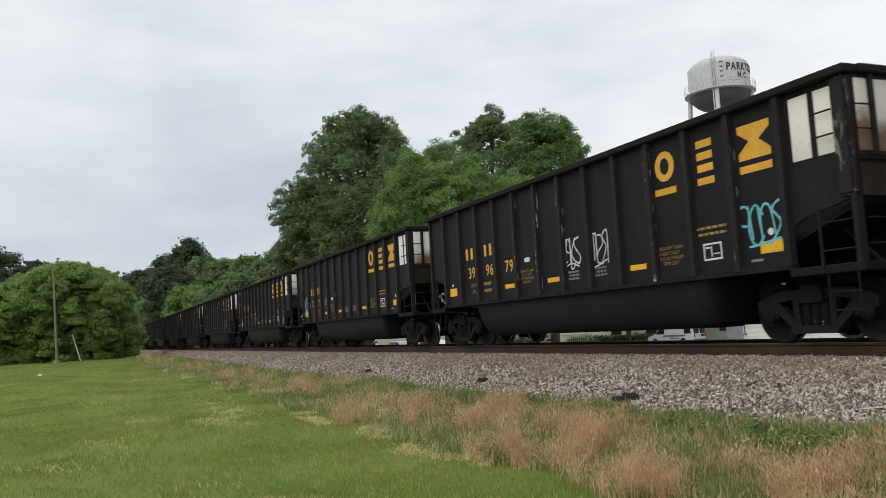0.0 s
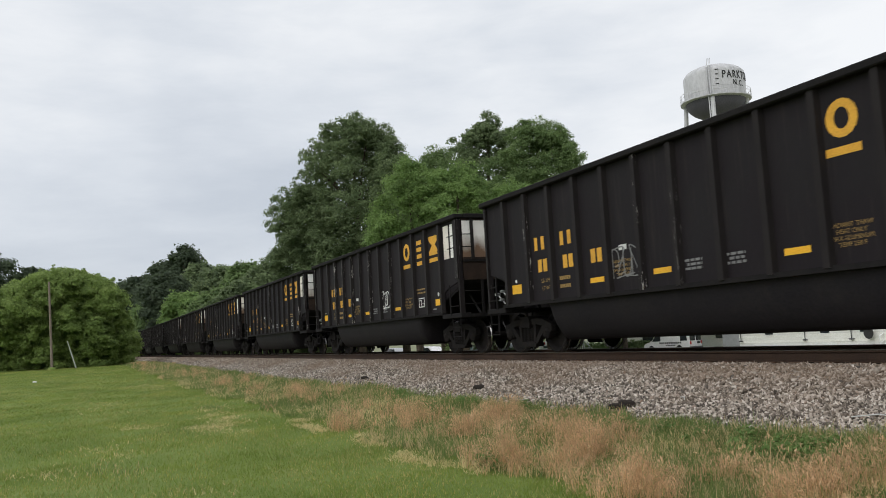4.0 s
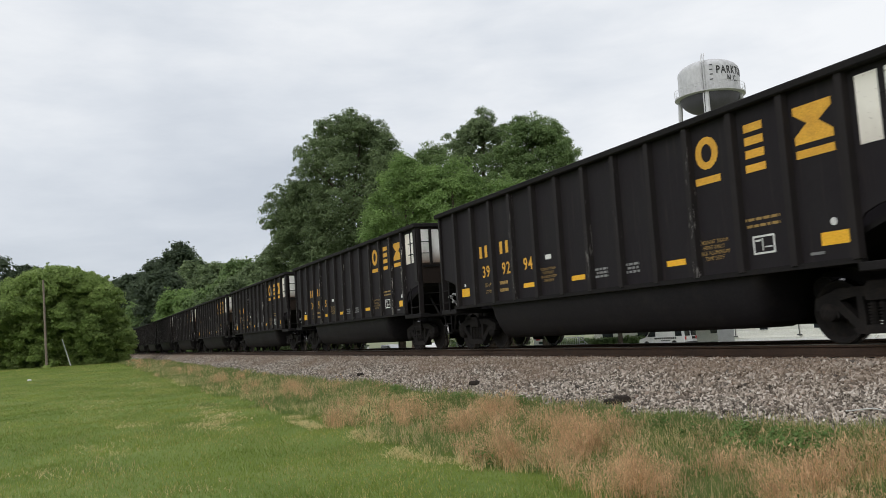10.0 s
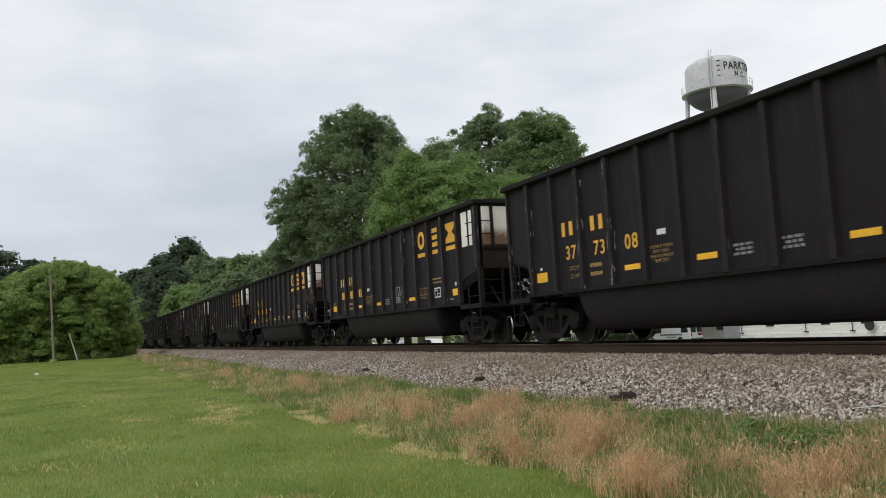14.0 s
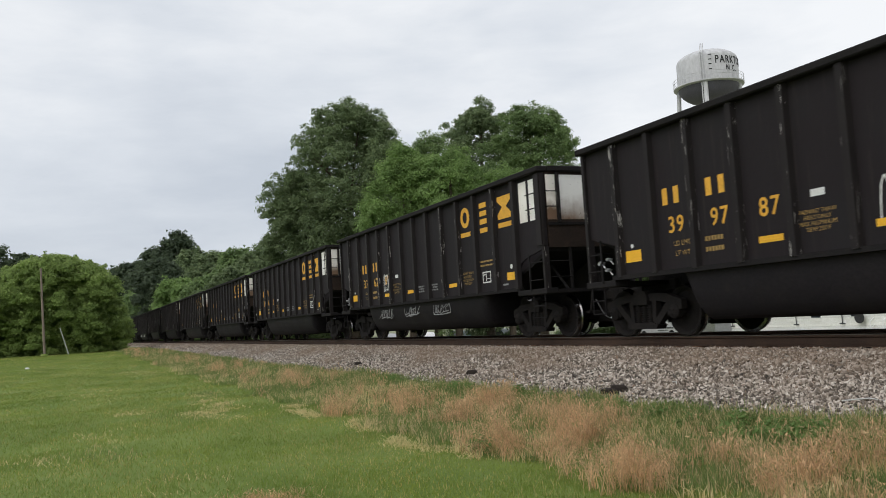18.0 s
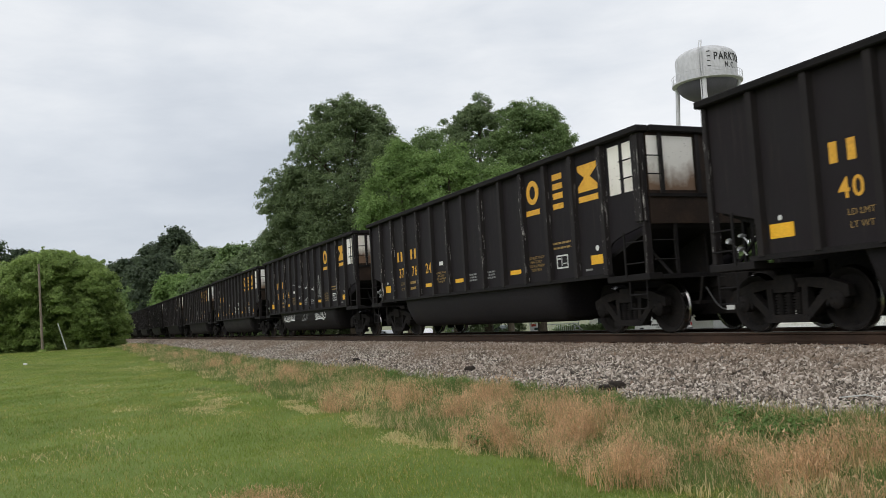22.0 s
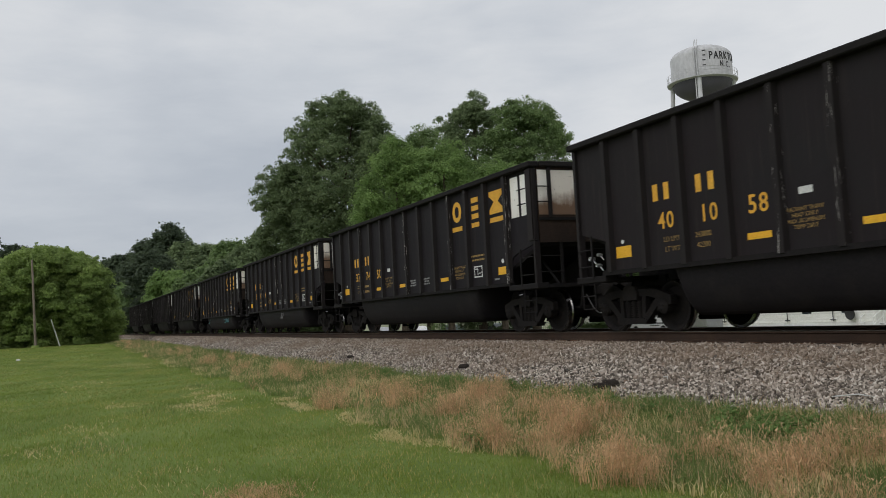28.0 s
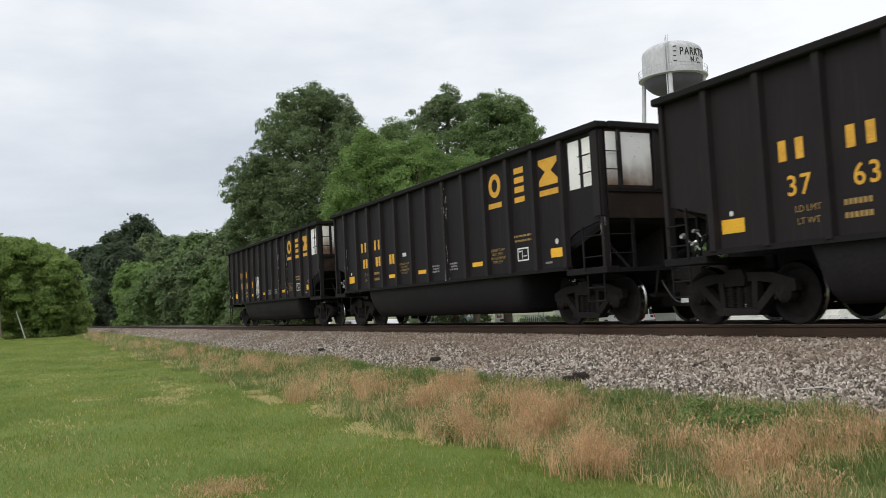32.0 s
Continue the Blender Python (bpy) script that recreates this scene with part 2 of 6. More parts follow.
M_ROT = surface("charred_rotten_timber", (0.016, 0.013, 0.011), (0.040, 0.031, 0.025), 6.0, 40, 0.9, 0.0, 0.7, 0.2)
M_PLATE = surface("rusty_tie_plate", (0.09, 0.05, 0.03), (0.17, 0.09, 0.05), 8.0, 60, 0.8, 0.2, 0.4)
M_TOWER = surface("dull_silver_tank_paint", (0.53, 0.53, 0.54), (0.60, 0.60, 0.61), 0.30, 2, 0.5, 0.0, 0.05, 0.3, stretch=(1, 1, 0.5), dirt=(0.44, 0.43, 0.42), amount=0.25)
M_BOWL = surface("grey_green_bowl_paint", (0.092, 0.088, 0.108), (0.130, 0.124, 0.148), 0.5, 6, 0.55, 0.0, 0.1)
M_LETTER = plain("black_letter_paint", (0.03, 0.03, 0.03), 0.6)
M_BARK = surface("grey_brown_bark", (0.07, 0.055, 0.042), (0.15, 0.12, 0.095), 3.0, 25, 0.9, 0.0, 0.9, 0.2, stretch=(4, 4, 0.7))
M_POLE = surface("weathered_grey_timber", (0.13, 0.105, 0.085), (0.24, 0.20, 0.165), 2.0, 30, 0.85, 0.0, 0.5, 0.2, stretch=(8, 8, 0.5))
M_PALE = surface("pale_bleached_timber", (0.42, 0.42, 0.40), (0.60, 0.60, 0.57), 4.0, 40, 0.8)
M_SIDING = surface("cream_white_siding", (0.78, 0.78, 0.71), (0.88, 0.88, 0.82), 0.6, 12, 0.6, 0.0, 0.1, dirt=(0.60, 0.60, 0.54), amount=0.35)
M_SKIRT = surface("white_skirting_panel", (0.72, 0.73, 0.70), (0.84, 0.84, 0.80), 0.8, 15, 0.55)
M_ROOF = surface("grey_shingle_roof", (0.10, 0.10, 0.10), (0.18, 0.175, 0.17), 2.0, 30, 0.9)
M_CARWHITE = plain("white_car_paint", (0.80, 0.80, 0.80), 0.3, 0.0, 60, 0.5)
M_CARGREEN = plain("dark_green_car_paint", (0.015, 0.045, 0.042), 0.3, 0.0, 60, 0.5)
M_CARSILVER = plain("silver_car_paint", (0.42, 0.43, 0.45), 0.35, 0.3, 60, 0.5)
M_GLASS = plain("dark_window_glass", (0.02, 0.024, 0.028), 0.08, 0.0, 5, 0.6)
M_TYRE = plain("black_tyre_rubber", (0.02, 0.02, 0.02), 0.85)
M_CHROME = plain("bright_wheel_metal", (0.5, 0.5, 0.5), 0.35, 0.8)
M_RED = plain("red_sign_paint", (0.55, 0.06, 0.05), 0.5)
M_BRICKY = surface("dark_grey_metal", (0.05, 0.05, 0.055), (0.09, 0.09, 0.095), 2.0, 30, 0.6)
M_ROADGREY = surface("pale_gravel_road", (0.30, 0.29, 0.27), (0.40, 0.39, 0.37), 0.5, 20, 0.9)
M_LEAF_OAK = leafy("oak_leaves", (0.055, 0.088, 0.042), (0.265, 0.335, 0.165), (0.25, 0.33, 0.15))
M_LEAF_MAPLE = leafy("bright_green_leaves", (0.070, 0.130, 0.038), (0.300, 0.430, 0.145), (0.36, 0.50, 0.17))
M_LEAF_MID = leafy("mid_green_leaves", (0.056, 0.100, 0.036), (0.250, 0.345, 0.140), (0.30, 0.41, 0.15))
M_LEAF_PINE = leafy("dark_pine_needles", (0.036, 0.058, 0.038), (0.115, 0.150, 0.088), (0.14, 0.18, 0.09))
M_LEAF_BUSH = leafy("lush_shrub_leaves", (0.064, 0.118, 0.030), (0.375, 0.485, 0.150), (0.38, 0.49, 0.16), 0.35)
M_BLADE = leafy("green_grass_blades", (0.126, 0.192, 0.034), (0.285, 0.362, 0.088), (0.33, 0.40, 0.10), 0.5, (0.50, 0.43, 0.18), 0.38, 0.55)
M_WEED = leafy("green_weed_blades", (0.072, 0.122, 0.038), (0.270, 0.345, 0.115), (0.30, 0.38, 0.125), 0.8, (0.66, 0.50, 0.29), 0.58)
M_DRY = leafy("dry_tan_grass", (0.24, 0.142, 0.072), (0.98, 0.68, 0.41), (0.90, 0.60, 0.34), 3.5, (0.24, 0.28, 0.10), 0.28)
M_HERB = leafy("broad_weed_leaves", (0.080, 0.150, 0.040), (0.230, 0.345, 0.110), (0.29, 0.40, 0.12), 1.2, (0.42, 0.34, 0.18), 0.25)
M_STRAW = leafy("pale_straw_grass", (0.52, 0.42, 0.19), (0.82, 0.70, 0.40), (0.75, 0.63, 0.33), 0.9)


def stone_mat():
    m, n = material("grey_granite_ballast")
    one = n.add("ShaderNodeNewGeometry").outputs["Random Per Island"]
    rnd = n.add("ShaderNodeObjectInfo").outputs["Random"]
    pos = n.add("ShaderNodeTexCoord").outputs["Object"]
    pick = n.math("FRACT", n.math("ADD", one, rnd))
    col = n.ramp(pick, [(0.0, (0.036, 0.030, 0.025)), (0.24, (0.125, 0.104, 0.085)), (0.50, (0.325, 0.278, 0.228)), (0.74, (0.54, 0.470, 0.400)), (0.93, (0.84, 0.77, 0.69)), (1.0, (0.24, 0.155, 0.105))])
    col = n.mix(n.math("MULTIPLY", n.noise(pos, 60.0, 3), 0.4), col, (0.22, 0.19, 0.165))
    high = n.math("SUBTRACT", n.add("ShaderNodeSeparateXYZ", {0: pos}).outputs[2], 0.42)
    rust = n.ramp(n.math("ADD", n.noise(n.mapping(pos, (0.35, 1.2, 1.0)), 1.0, 4), n.math("MULTIPLY", high, 0.55)), [(0.46, (0, 0, 0)), (0.78, (1, 1, 1))])
    col = n.mix(n.math("MULTIPLY", rust, 0.62), col, (0.235, 0.168, 0.118))
    return finish(m, n, col, 0.85, 0.0, n.noise(pos, 90.0, 3), 0.3, 0.01, 0.25)


def bed_mat():
    """Ballast too far off to pick stones apart: cells of stone tones and dark joints, with shade between stones painted
    in.
    """
    m, n = material("grey_stone_bed")
    pos = n.add("ShaderNodeTexCoord").outputs["Object"]
    cell = n.add("ShaderNodeTexVoronoi", {"Vector": pos, "Scale": 15.0})
    edge = n.add("ShaderNodeTexVoronoi", {"Vector": pos, "Scale": 15.0}, feature="DISTANCE_TO_EDGE").outputs["Distance"]
    tone = n.add("ShaderNodeSeparateColor", {0: cell.outputs["Color"]}).outputs[0]
    # tones kept low to paint the shade in gaps under the loose stones
    col = n.ramp(tone, [(0.0, (0.03, 0.026, 0.022)), (0.5, (0.09, 0.079, 0.067)), (1.0, (0.25, 0.222, 0.192))])
    col = n.mix(n.ramp(edge, [(0.0, (1, 1, 1)), (0.12, (0, 0, 0))]), col, (0.035, 0.030, 0.025))
    return finish(m, n, col, 0.9, 0.0, edge, 0.8, 0.03, 0.2)


def ground_mat():
    """Mown lawn with pale and worn patches; a rough weedy verge beside the track bed."""
    m, n = material("lawn_ground")
    pos = n.add("ShaderNodeTexCoord").outputs["Object"]
    xyz = n.add("ShaderNodeSeparateXYZ", {0: pos})
    y = xyz.outputs[1]
    a = n.noise(pos, 0.32, 5, 0.6)
    b = n.noise(n.mapping(pos, (0.45, 1.5, 1.0)), 0.9, 5, 0.65)
    c = n.noise(pos, 55.0, 3, 0.7)
    lawn = n.mix(n.ramp(a, [(0.38, (0, 0, 0)), (0.62, (1, 1, 1))]), (0.108, 0.166, 0.030), (0.190, 0.242, 0.060))
    lawn = n.mix(n.math("MULTIPLY", n.ramp(b, [(0.56, (0, 0, 0)), (0.75, (1, 1, 1))]), 0.7), lawn, (0.27, 0.265, 0.105))
    lawn = n.mix(n.math("MULTIPLY", n.ramp(n.noise(pos, 1.7, 6, 0.7), [(0.62, (0, 0, 0)), (0.72, (1, 1, 1))]), 0.5), lawn, (0.090, 0.180, 0.040))
    verge = n.mix(n.noise(pos, 1.3, 5, 0.65), (0.085, 0.140, 0.036), (0.235, 0.205, 0.095))
    wob = n.math("ADD", y, n.math("MULTIPLY", n.math("SUBTRACT", n.noise(pos, 0.8, 3), 0.5), 1.2))
    strip = n.math("MULTIPLY", n.math("SUBTRACT", wob, 4.3, True), n.math("SUBTRACT", 40.0, y, True))
    col = n.mix(strip, lawn, verge)
    far = n.ramp(n.math("MULTIPLY", n.math("SUBTRACT", y, 17.0), 0.5, True), [(0.0, (0, 0, 0)), (1.0, (1, 1, 1))])
    col = n.mix(far, col, n.mix(a, (0.17, 0.165, 0.125), (0.30, 0.285, 0.235)))
    col = n.mix(0.35, col, n.mix(c, (0.05, 0.085, 0.018), (0.28, 0.35, 0.105)))
    return finish(m, n, col, 0.9, 0.0, c, 0.6, 0.03, 0.15)


M_STONE, M_BED, M_GROUND = stone_mat(), bed_mat(), ground_mat()


# ---- mesh helpers ----
def box(bm, x0, x1, y0, y1, z0, z1):
    v = [bm.verts.new(p) for p in ((x0, y0, z0), (x1, y0, z0), (x1, y1, z0), (x0, y1, z0), (x0, y0, z1), (x1, y0, z1), (x1, y1, z1), (x0, y1, z1))]
    for f in ((0, 3, 2, 1), (4, 5, 6, 7), (0, 1, 5, 4), (1, 2, 6, 5), (2, 3, 7, 6), (3, 0, 4, 7)):
        bm.faces.new([v[i] for i in f])
    return bm


def prism(bm, outline, y0, y1):
    """A plate with an outline in x and z, from y0 to y1."""
    a = [bm.verts.new((x, y0, z)) for x, z in outline]
    b = [bm.verts.new((x, y1, z)) for x, z in outline]
    k = len(a)
    bm.faces.new(a)
    bm.faces.new(b[::-1])
    for i in range(k):
        bm.faces.new((a[i], b[i], b[(i + 1) % k], a[(i + 1) % k]))
    return bm


def tube(bm, p, q, r0, r1=None, seg=8, caps=True):
    p, q = Vector(p), Vector(q)
    r1 = r0 if r1 is None else r1
    way = (q - p).normalized()
    side = way.orthogonal().normalized()
    up = way.cross(side)
    rings = []
    for c, r in ((p, r0), (q, r1)):
        rings.append([bm.verts.new(c + (side * math.cos(i * math.tau / seg) + up * math.sin(i * math.tau / seg)) * r) for i in range(seg)])
    for i in range(seg):
        j = (i + 1) % seg
        bm.faces.new((rings[0][i], rings[0][j], rings[1][j], rings[1][i]))
    if caps:
        bm.faces.new(rings[0][::-1])
        bm.faces.new(rings[1])
    return bm


def lathe(bm, profile, seg=24, axis="z", at=(0, 0, 0)):
    """Turns a profile of (radius, height) about an axis."""
    rings = []
    for r, h in profile:
        ring = []
        for i in range(seg):
            a = i * math.tau / seg
            c, s = r * math.cos(a), r * math.sin(a)
            ring.append(bm.verts.new(Vector(at) + Vector((c, s, h) if axis == "z" else (c, h, s))))
        rings.append(ring)
    for a, b in zip(rings, rings[1:]):
        for i in range(seg):
            j = (i + 1) % seg
            bm.faces.new((a[i], a[j], b[j], b[i]))
    bm.faces.new(rings[0][::-1])
    bm.faces.new(rings[-1])
    return bm


def bevelled(bm, width, segs=1):
    bmesh.ops.bevel(bm, geom=bm.edges[:], offset=width, segments=segs, affect="EDGES", clamp_overlap=True)
    return bm


def to_mesh(name, bm, mat, smooth=False):
    bmesh.ops.recalc_face_normals(bm, faces=bm.faces[:])
    me = bpy.data.meshes.new(name)
    bm.to_mesh(me)
    bm.free()
    if smooth:
        me.shade_smooth()
        me.set_sharp_from_angle(angle=radians(38))
    me.materials.append(mat)
    return me


def part(name, bm, mat, parent, label="", smooth=False):
    ob = new(name, to_mesh(name, bm, mat, smooth))
    ob.parent = parent
    return tagged(ob, label)


def thing(name, label, category, at=(0, 0, 0), turn=0, group="", kind=""):
    ob = new(name)
    ob.matrix_basis = pose(*at, 0, 0, turn)
    return tagged(ob, label, category, group, kind)


def array_mesh(name, verts, faces, mat):
    """A mesh straight from numpy arrays; all faces have the same number of corners."""
    me = bpy.data.meshes.new(name)
    verts, faces = np.asarray(verts, dtype=np.float32), np.asarray(faces, dtype=np.int32)
    k = faces.shape[1]
    me.vertices.add(len(verts))
    me.vertices.foreach_set("co", verts.ravel())
    me.loops.add(faces.size)
    me.loops.foreach_set("vertex_index", faces.ravel())
    me.polygons.add(len(faces))
    me.polygons.foreach_set("loop_start", np.arange(0, faces.size, k, dtype=np.int32))
    me.update(calc_edges=True)
    me.validate()
    me.materials.append(mat)
    return me


NB = bmesh.new


# ---- ground ----
def smooth(a, b, v):
    u = np.clip((v - a) / (b - a), 0, 1)
    return u * u * (3 - 2 * u)


def ground_z(x, y):
    """Height of the earth: lawn, verge, bed under the track, lower yard behind."""
    x, y = np.asarray(x, dtype=float), np.asarray(y, dtype=float)
    lawn = 0.47 * smooth(28, 90, -x)
    verge = 0.22 * smooth(5.0, 7.7, y) * (1 - 0.8 * smooth(28, 90, -x))
    bumps = 0.025 * np.sin(x * 0.9 + 1.3 * np.sin(y * 0.7)) * np.cos(y * 1.1 + 0.4) + 0.012 * np.sin(x * 2.7 + y * 1.9)
    bumps = bumps * (1 - smooth(20, 60, np.hypot(x, y)))
    front = lawn + verge + bumps
    back = -0.75 - 0.6 * smooth(18.0, 48.0, y)
    k = smooth(13.6, 18.5, y)
    return front * (1 - k) + back * k


def spaced(stops):
    out = []
    for a, b, n in stops:
        out += list(np.linspace(a, b, n, endpoint=False))
    return np.array(out + [stops[-1][1]])


gx = spaced([(-2600, -300, 24), (-300, -100, 40), (-100, -30, 90), (-30, 4, 130), (4, 100, 30), (100, 2600, 24)])
gy = spaced([(-2600, -60, 24), (-60, -6, 40), (-6, 20, 110), (20, 100, 30), (100, 2600, 24)])
XX, YY = np.meshgrid(gx, gy, indexing="ij")
ZZ = ground_z(XX, YY)
nx, ny = XX.shape
idx = np.arange(nx * ny).reshape(nx, ny)
quads = np.stack([idx[:-1, :-1], idx[1:, :-1], idx[1:, 1:], idx[:-1, 1:]], -1).reshape(-1, 4)
ground = new("ground", array_mesh("ground", np.stack([XX, YY, ZZ], -1).reshape(-1, 3), quads, M_GROUND))
ground.data.shade_smooth()
tagged(ground, "mown green lawn with worn patches and a weedy verge", "ground", kind="structure")

# ---- track ----
track = thing("track", "straight single railway track on grey stone ballast", "railway track", kind="structure")
prof = [(7.55, 0.10), (7.75, 0.235), (8.2, 0.46), (8.75, 0.72), (9.15, 0.84), (9.5, 0.865), (12.6, 0.865), (13.1, 0.82), (14.2, 0.25), (15.4, -0.35)]
bxs = spaced([(-900, -120, 40), (-120, -40, 80), (-40, 2, 170), (2, 60, 60), (60, 900, 30)])
rng = np.random.default_rng(4)
bv = np.array([[(x, y + (0.10 * math.sin(x * 0.8) + 0.07 * math.sin(x * 2.3 + 1) if i < 3 else 0), z - 0.07) for i, (y, z) in enumerate(prof)] for x in bxs])
bid = np.arange(len(bxs) * len(prof)).reshape(len(bxs), len(prof))
bq = np.stack([bid[:-1, :-1], bid[1:, :-1], bid[1:, 1:], bid[:-1, 1:]], -1).reshape(-1, 4)
bed = new("ballast_bed", array_mesh("ballast_bed", bv.reshape(-1, 3), bq, M_BED))
bed.parent = track
tagged(bed, "sloping bed of grey crushed stone", kind="stuff")


def rail_mesh(y):
    bm = NB()
    for a, b in ((-900, -60), (-60, 20), (20, 900)):
        prism_rail(bm, a, b, y)
    return bm


def prism_rail(bm, a, b, y):
    sec = [(-0.075, 0.0), (0.075, 0.0), (0.075, 0.012), (0.012, 0.03), (0.010, 0.125), (0.036, 0.14), (0.036, 0.166), (-0.036, 0.166), (-0.036, 0.14), (-0.010, 0.125), (-0.012, 0.03), (-0.075, 0.012)]
    r = [[bm.verts.new((x, y + dy, RAIL - 0.178 + dz)) for dy, dz in sec] for x in (a, b)]
    k = len(sec)
    for i in range(k):
        bm.faces.new((r[0][i], r[1][i], r[1][(i + 1) % k], r[0][(i + 1) % k]))
    bm.faces.new(r[0][::-1])
    bm.faces.new(r[1])


for y in (MID - 0.753, MID + 0.753):
    rail = part("rail", rail_mesh(y), M_RAIL, track, "rusty brown steel rail")
    bm = NB()
    box(bm, -900, 900, y - 0.034, y + 0.034, RAIL - 0.012, RAIL)
    part("railhead", bevelled(bm, 0.005), M_RAILTOP, rail, "bright worn running surface")

tie_me = to_mesh("tie", bevelled(box(NB(), -0.115, 0.115, -1.30, 1.30, -0.17, 0.0), 0.012), M_TIE)
plate_me = to_mesh("tie_plate", bevelled(box(NB(), -0.10, 0.10, -0.18, 0.18, 0.0, 0.014), 0.004), M_PLATE)
for i in range(150):
    x = -68 + i * 0.52
    tie = new("tie", tie_me)
    tie.parent = track
    tie.matrix_basis = pose(x + random.uniform(-0.03, 0.03), MID + random.uniform(-0.06, 0.06), RAIL - 0.193, 0, 0, random.uniform(-1, 1))
    for s in (-0.753, 0.753) if i > 90 else ():
        pl = new("tie_plate", plate_me)
        pl.parent = tie
        pl.location = (0, s, 0.0)
bm = NB()
for k in range(-560, 640):
    x = k * 0.52
    if not -69 < x < 10:
        box(bm, x - 0.115, x + 0.115, MID - 1.3, MID + 1.3, RAIL - 0.36, RAIL - 0.193)
tagged(part("distant_ties", bm, M_TIE, track), kind="stuff")


# ---- coal cars ----
RIBS = [-1.055 - 1.0245 * k for k in range(13)]
SIDE = -1.515          # outer face of the side sheet


def decal(bm, x0, x1, z0, z1, lift=0.004, y=SIDE):
    return box(bm, x0, x1, y - lift, y, z0, z1)


def side_sheet(s):
    """Side wall of a car; s is -1 for one side and 1 for the other."""
    bm = NB()
    outline = [(REAR, 3.62), (REAR, 1.95), (-13.52, 1.72), (-13.48, 1.14), (-1.06, 1.14), (-1.02, 1.62), (-0.93, 1.72), (-0.72, 1.80), (FRONT, 1.97), (FRONT, 3.62)]
    prism(bm, outline, s * 1.515, s * 1.475)
    return bm


def rib_mesh():
    """Hat-section side post."""
    bm = NB()
    sec = [(-0.080, 0.0), (-0.058, -0.100), (0.058, -0.100), (0.080, 0.0)]
    rings = [[bm.verts.new((x, SIDE + y, z)) for x, y in sec] for z in (1.14, 3.60)]
    for i in range(3):
        bm.faces.new((rings[0][i], rings[0][i + 1], rings[1][i + 1], rings[1][i]))
    bm.faces.new(rings[0][::-1])
    bm.faces.new(rings[1])
    bm.faces.new((rings[0][3], rings[0][0], rings[1][0], rings[1][3]))
    return bm


def tub_mesh(s):
    """Round-bottomed tub hung between the bogies, with sloped ends."""
    bm = NB()
    rings = []
    for x, k in ((-2.85, 0.08), (-2.98, 0.55), (-3.10, 0.90), (-3.30, 1.0), (-11.55, 1.0), (-11.63, 0.90), (-11.69, 0.55), (-11.73, 0.08)):
        ring = []
        for i in range(15):
            a = math.pi * i / 14
            ring.append(bm.verts.new((x, s * 0.77 + 0.70 * math.cos(a), 1.16 - 0.88 * k * min(1.0, 1.18 * math.sin(a)))))
        rings.append(ring)
    for a, b in zip(rings, rings[1:]):
        for i in range(14):
            bm.faces.new((a[i], a[i + 1], b[i + 1], b[i]))
        bm.faces.new((a[14], a[0], b[0], b[14]))
    bm.faces.new(rings[0])
    bm.faces.new(rings[-1][::-1])
    return bm


def wheelset_mesh():
    bm = NB()
    for s in (-1, 1):
        prof = [(0.10, 0.0), (0.13, 0.012), (0.15, 0.045), (0.355, 0.075), (0.385, 0.02), (0.425, 0.0), (0.448, 0.006), (0.457, 0.05), (0.462, 0.095), (0.485, 0.115), (0.478, 0.14), (0.42, 0.142), (0.39, 0.12), (0.16, 0.10), (0.10, 0.16)]
        lathe(bm, [(r, s * (0.835 - h)) for r, h in prof], 40, "y")
    tube(bm, (0, -1.08, 0), (0, 1.08, 0), 0.085, seg=14)
    for f in bm.faces:
        mid = f.calc_center_median()
        if 0.436 < math.hypot(mid.x, mid.z) < 0.475 and abs(f.normal.y) < 0.9:
            f.material_index = 1
    return bm


def side_frame_mesh(s):
    """Cast side frame of a three-piece bogie, seen from the side as a bridge truss."""
    bm = NB()
    y0, y1 = s * 1.06, s * 0.93
    top = [(-1.10, 0.50), (-1.10, 0.66), (-0.70, 0.78), (-0.40, 0.80), (0.40, 0.80), (0.70, 0.78), (1.10, 0.66), (1.10, 0.50), (0.98, 0.47), (0.80, 0.60), (0.42, 0.665), (-0.42, 0.665), (-0.80, 0.60), (-0.98, 0.47)]
    prism(bm, top, y0, y1)
    for d in (-1, 1):
        prism(bm, [(d * 0.86, 0.60), (d * 0.70, 0.64), (d * 0.30, 0.27), (d * 0.36, 0.16)], y0, y1)
        prism(bm, [(d * 0.40, 0.68), (d * 0.29, 0.68), (d * 0.27, 0.24), (d * 0.37, 0.24)], y0, y1)
        prism(bm, [(d * 0.76, 0.62), (d * 0.70, 0.40), (d * 0.73, 0.36), (d * 0.80, 0.60)], y0, y1)
    prism(bm, [(-0.40, 0.15), (-0.46, 0.22), (-0.30, 0.27), (0.30, 0.27), (0.46, 0.22), (0.40, 0.15)], s * 1.10, s * 0.88)
    return bm


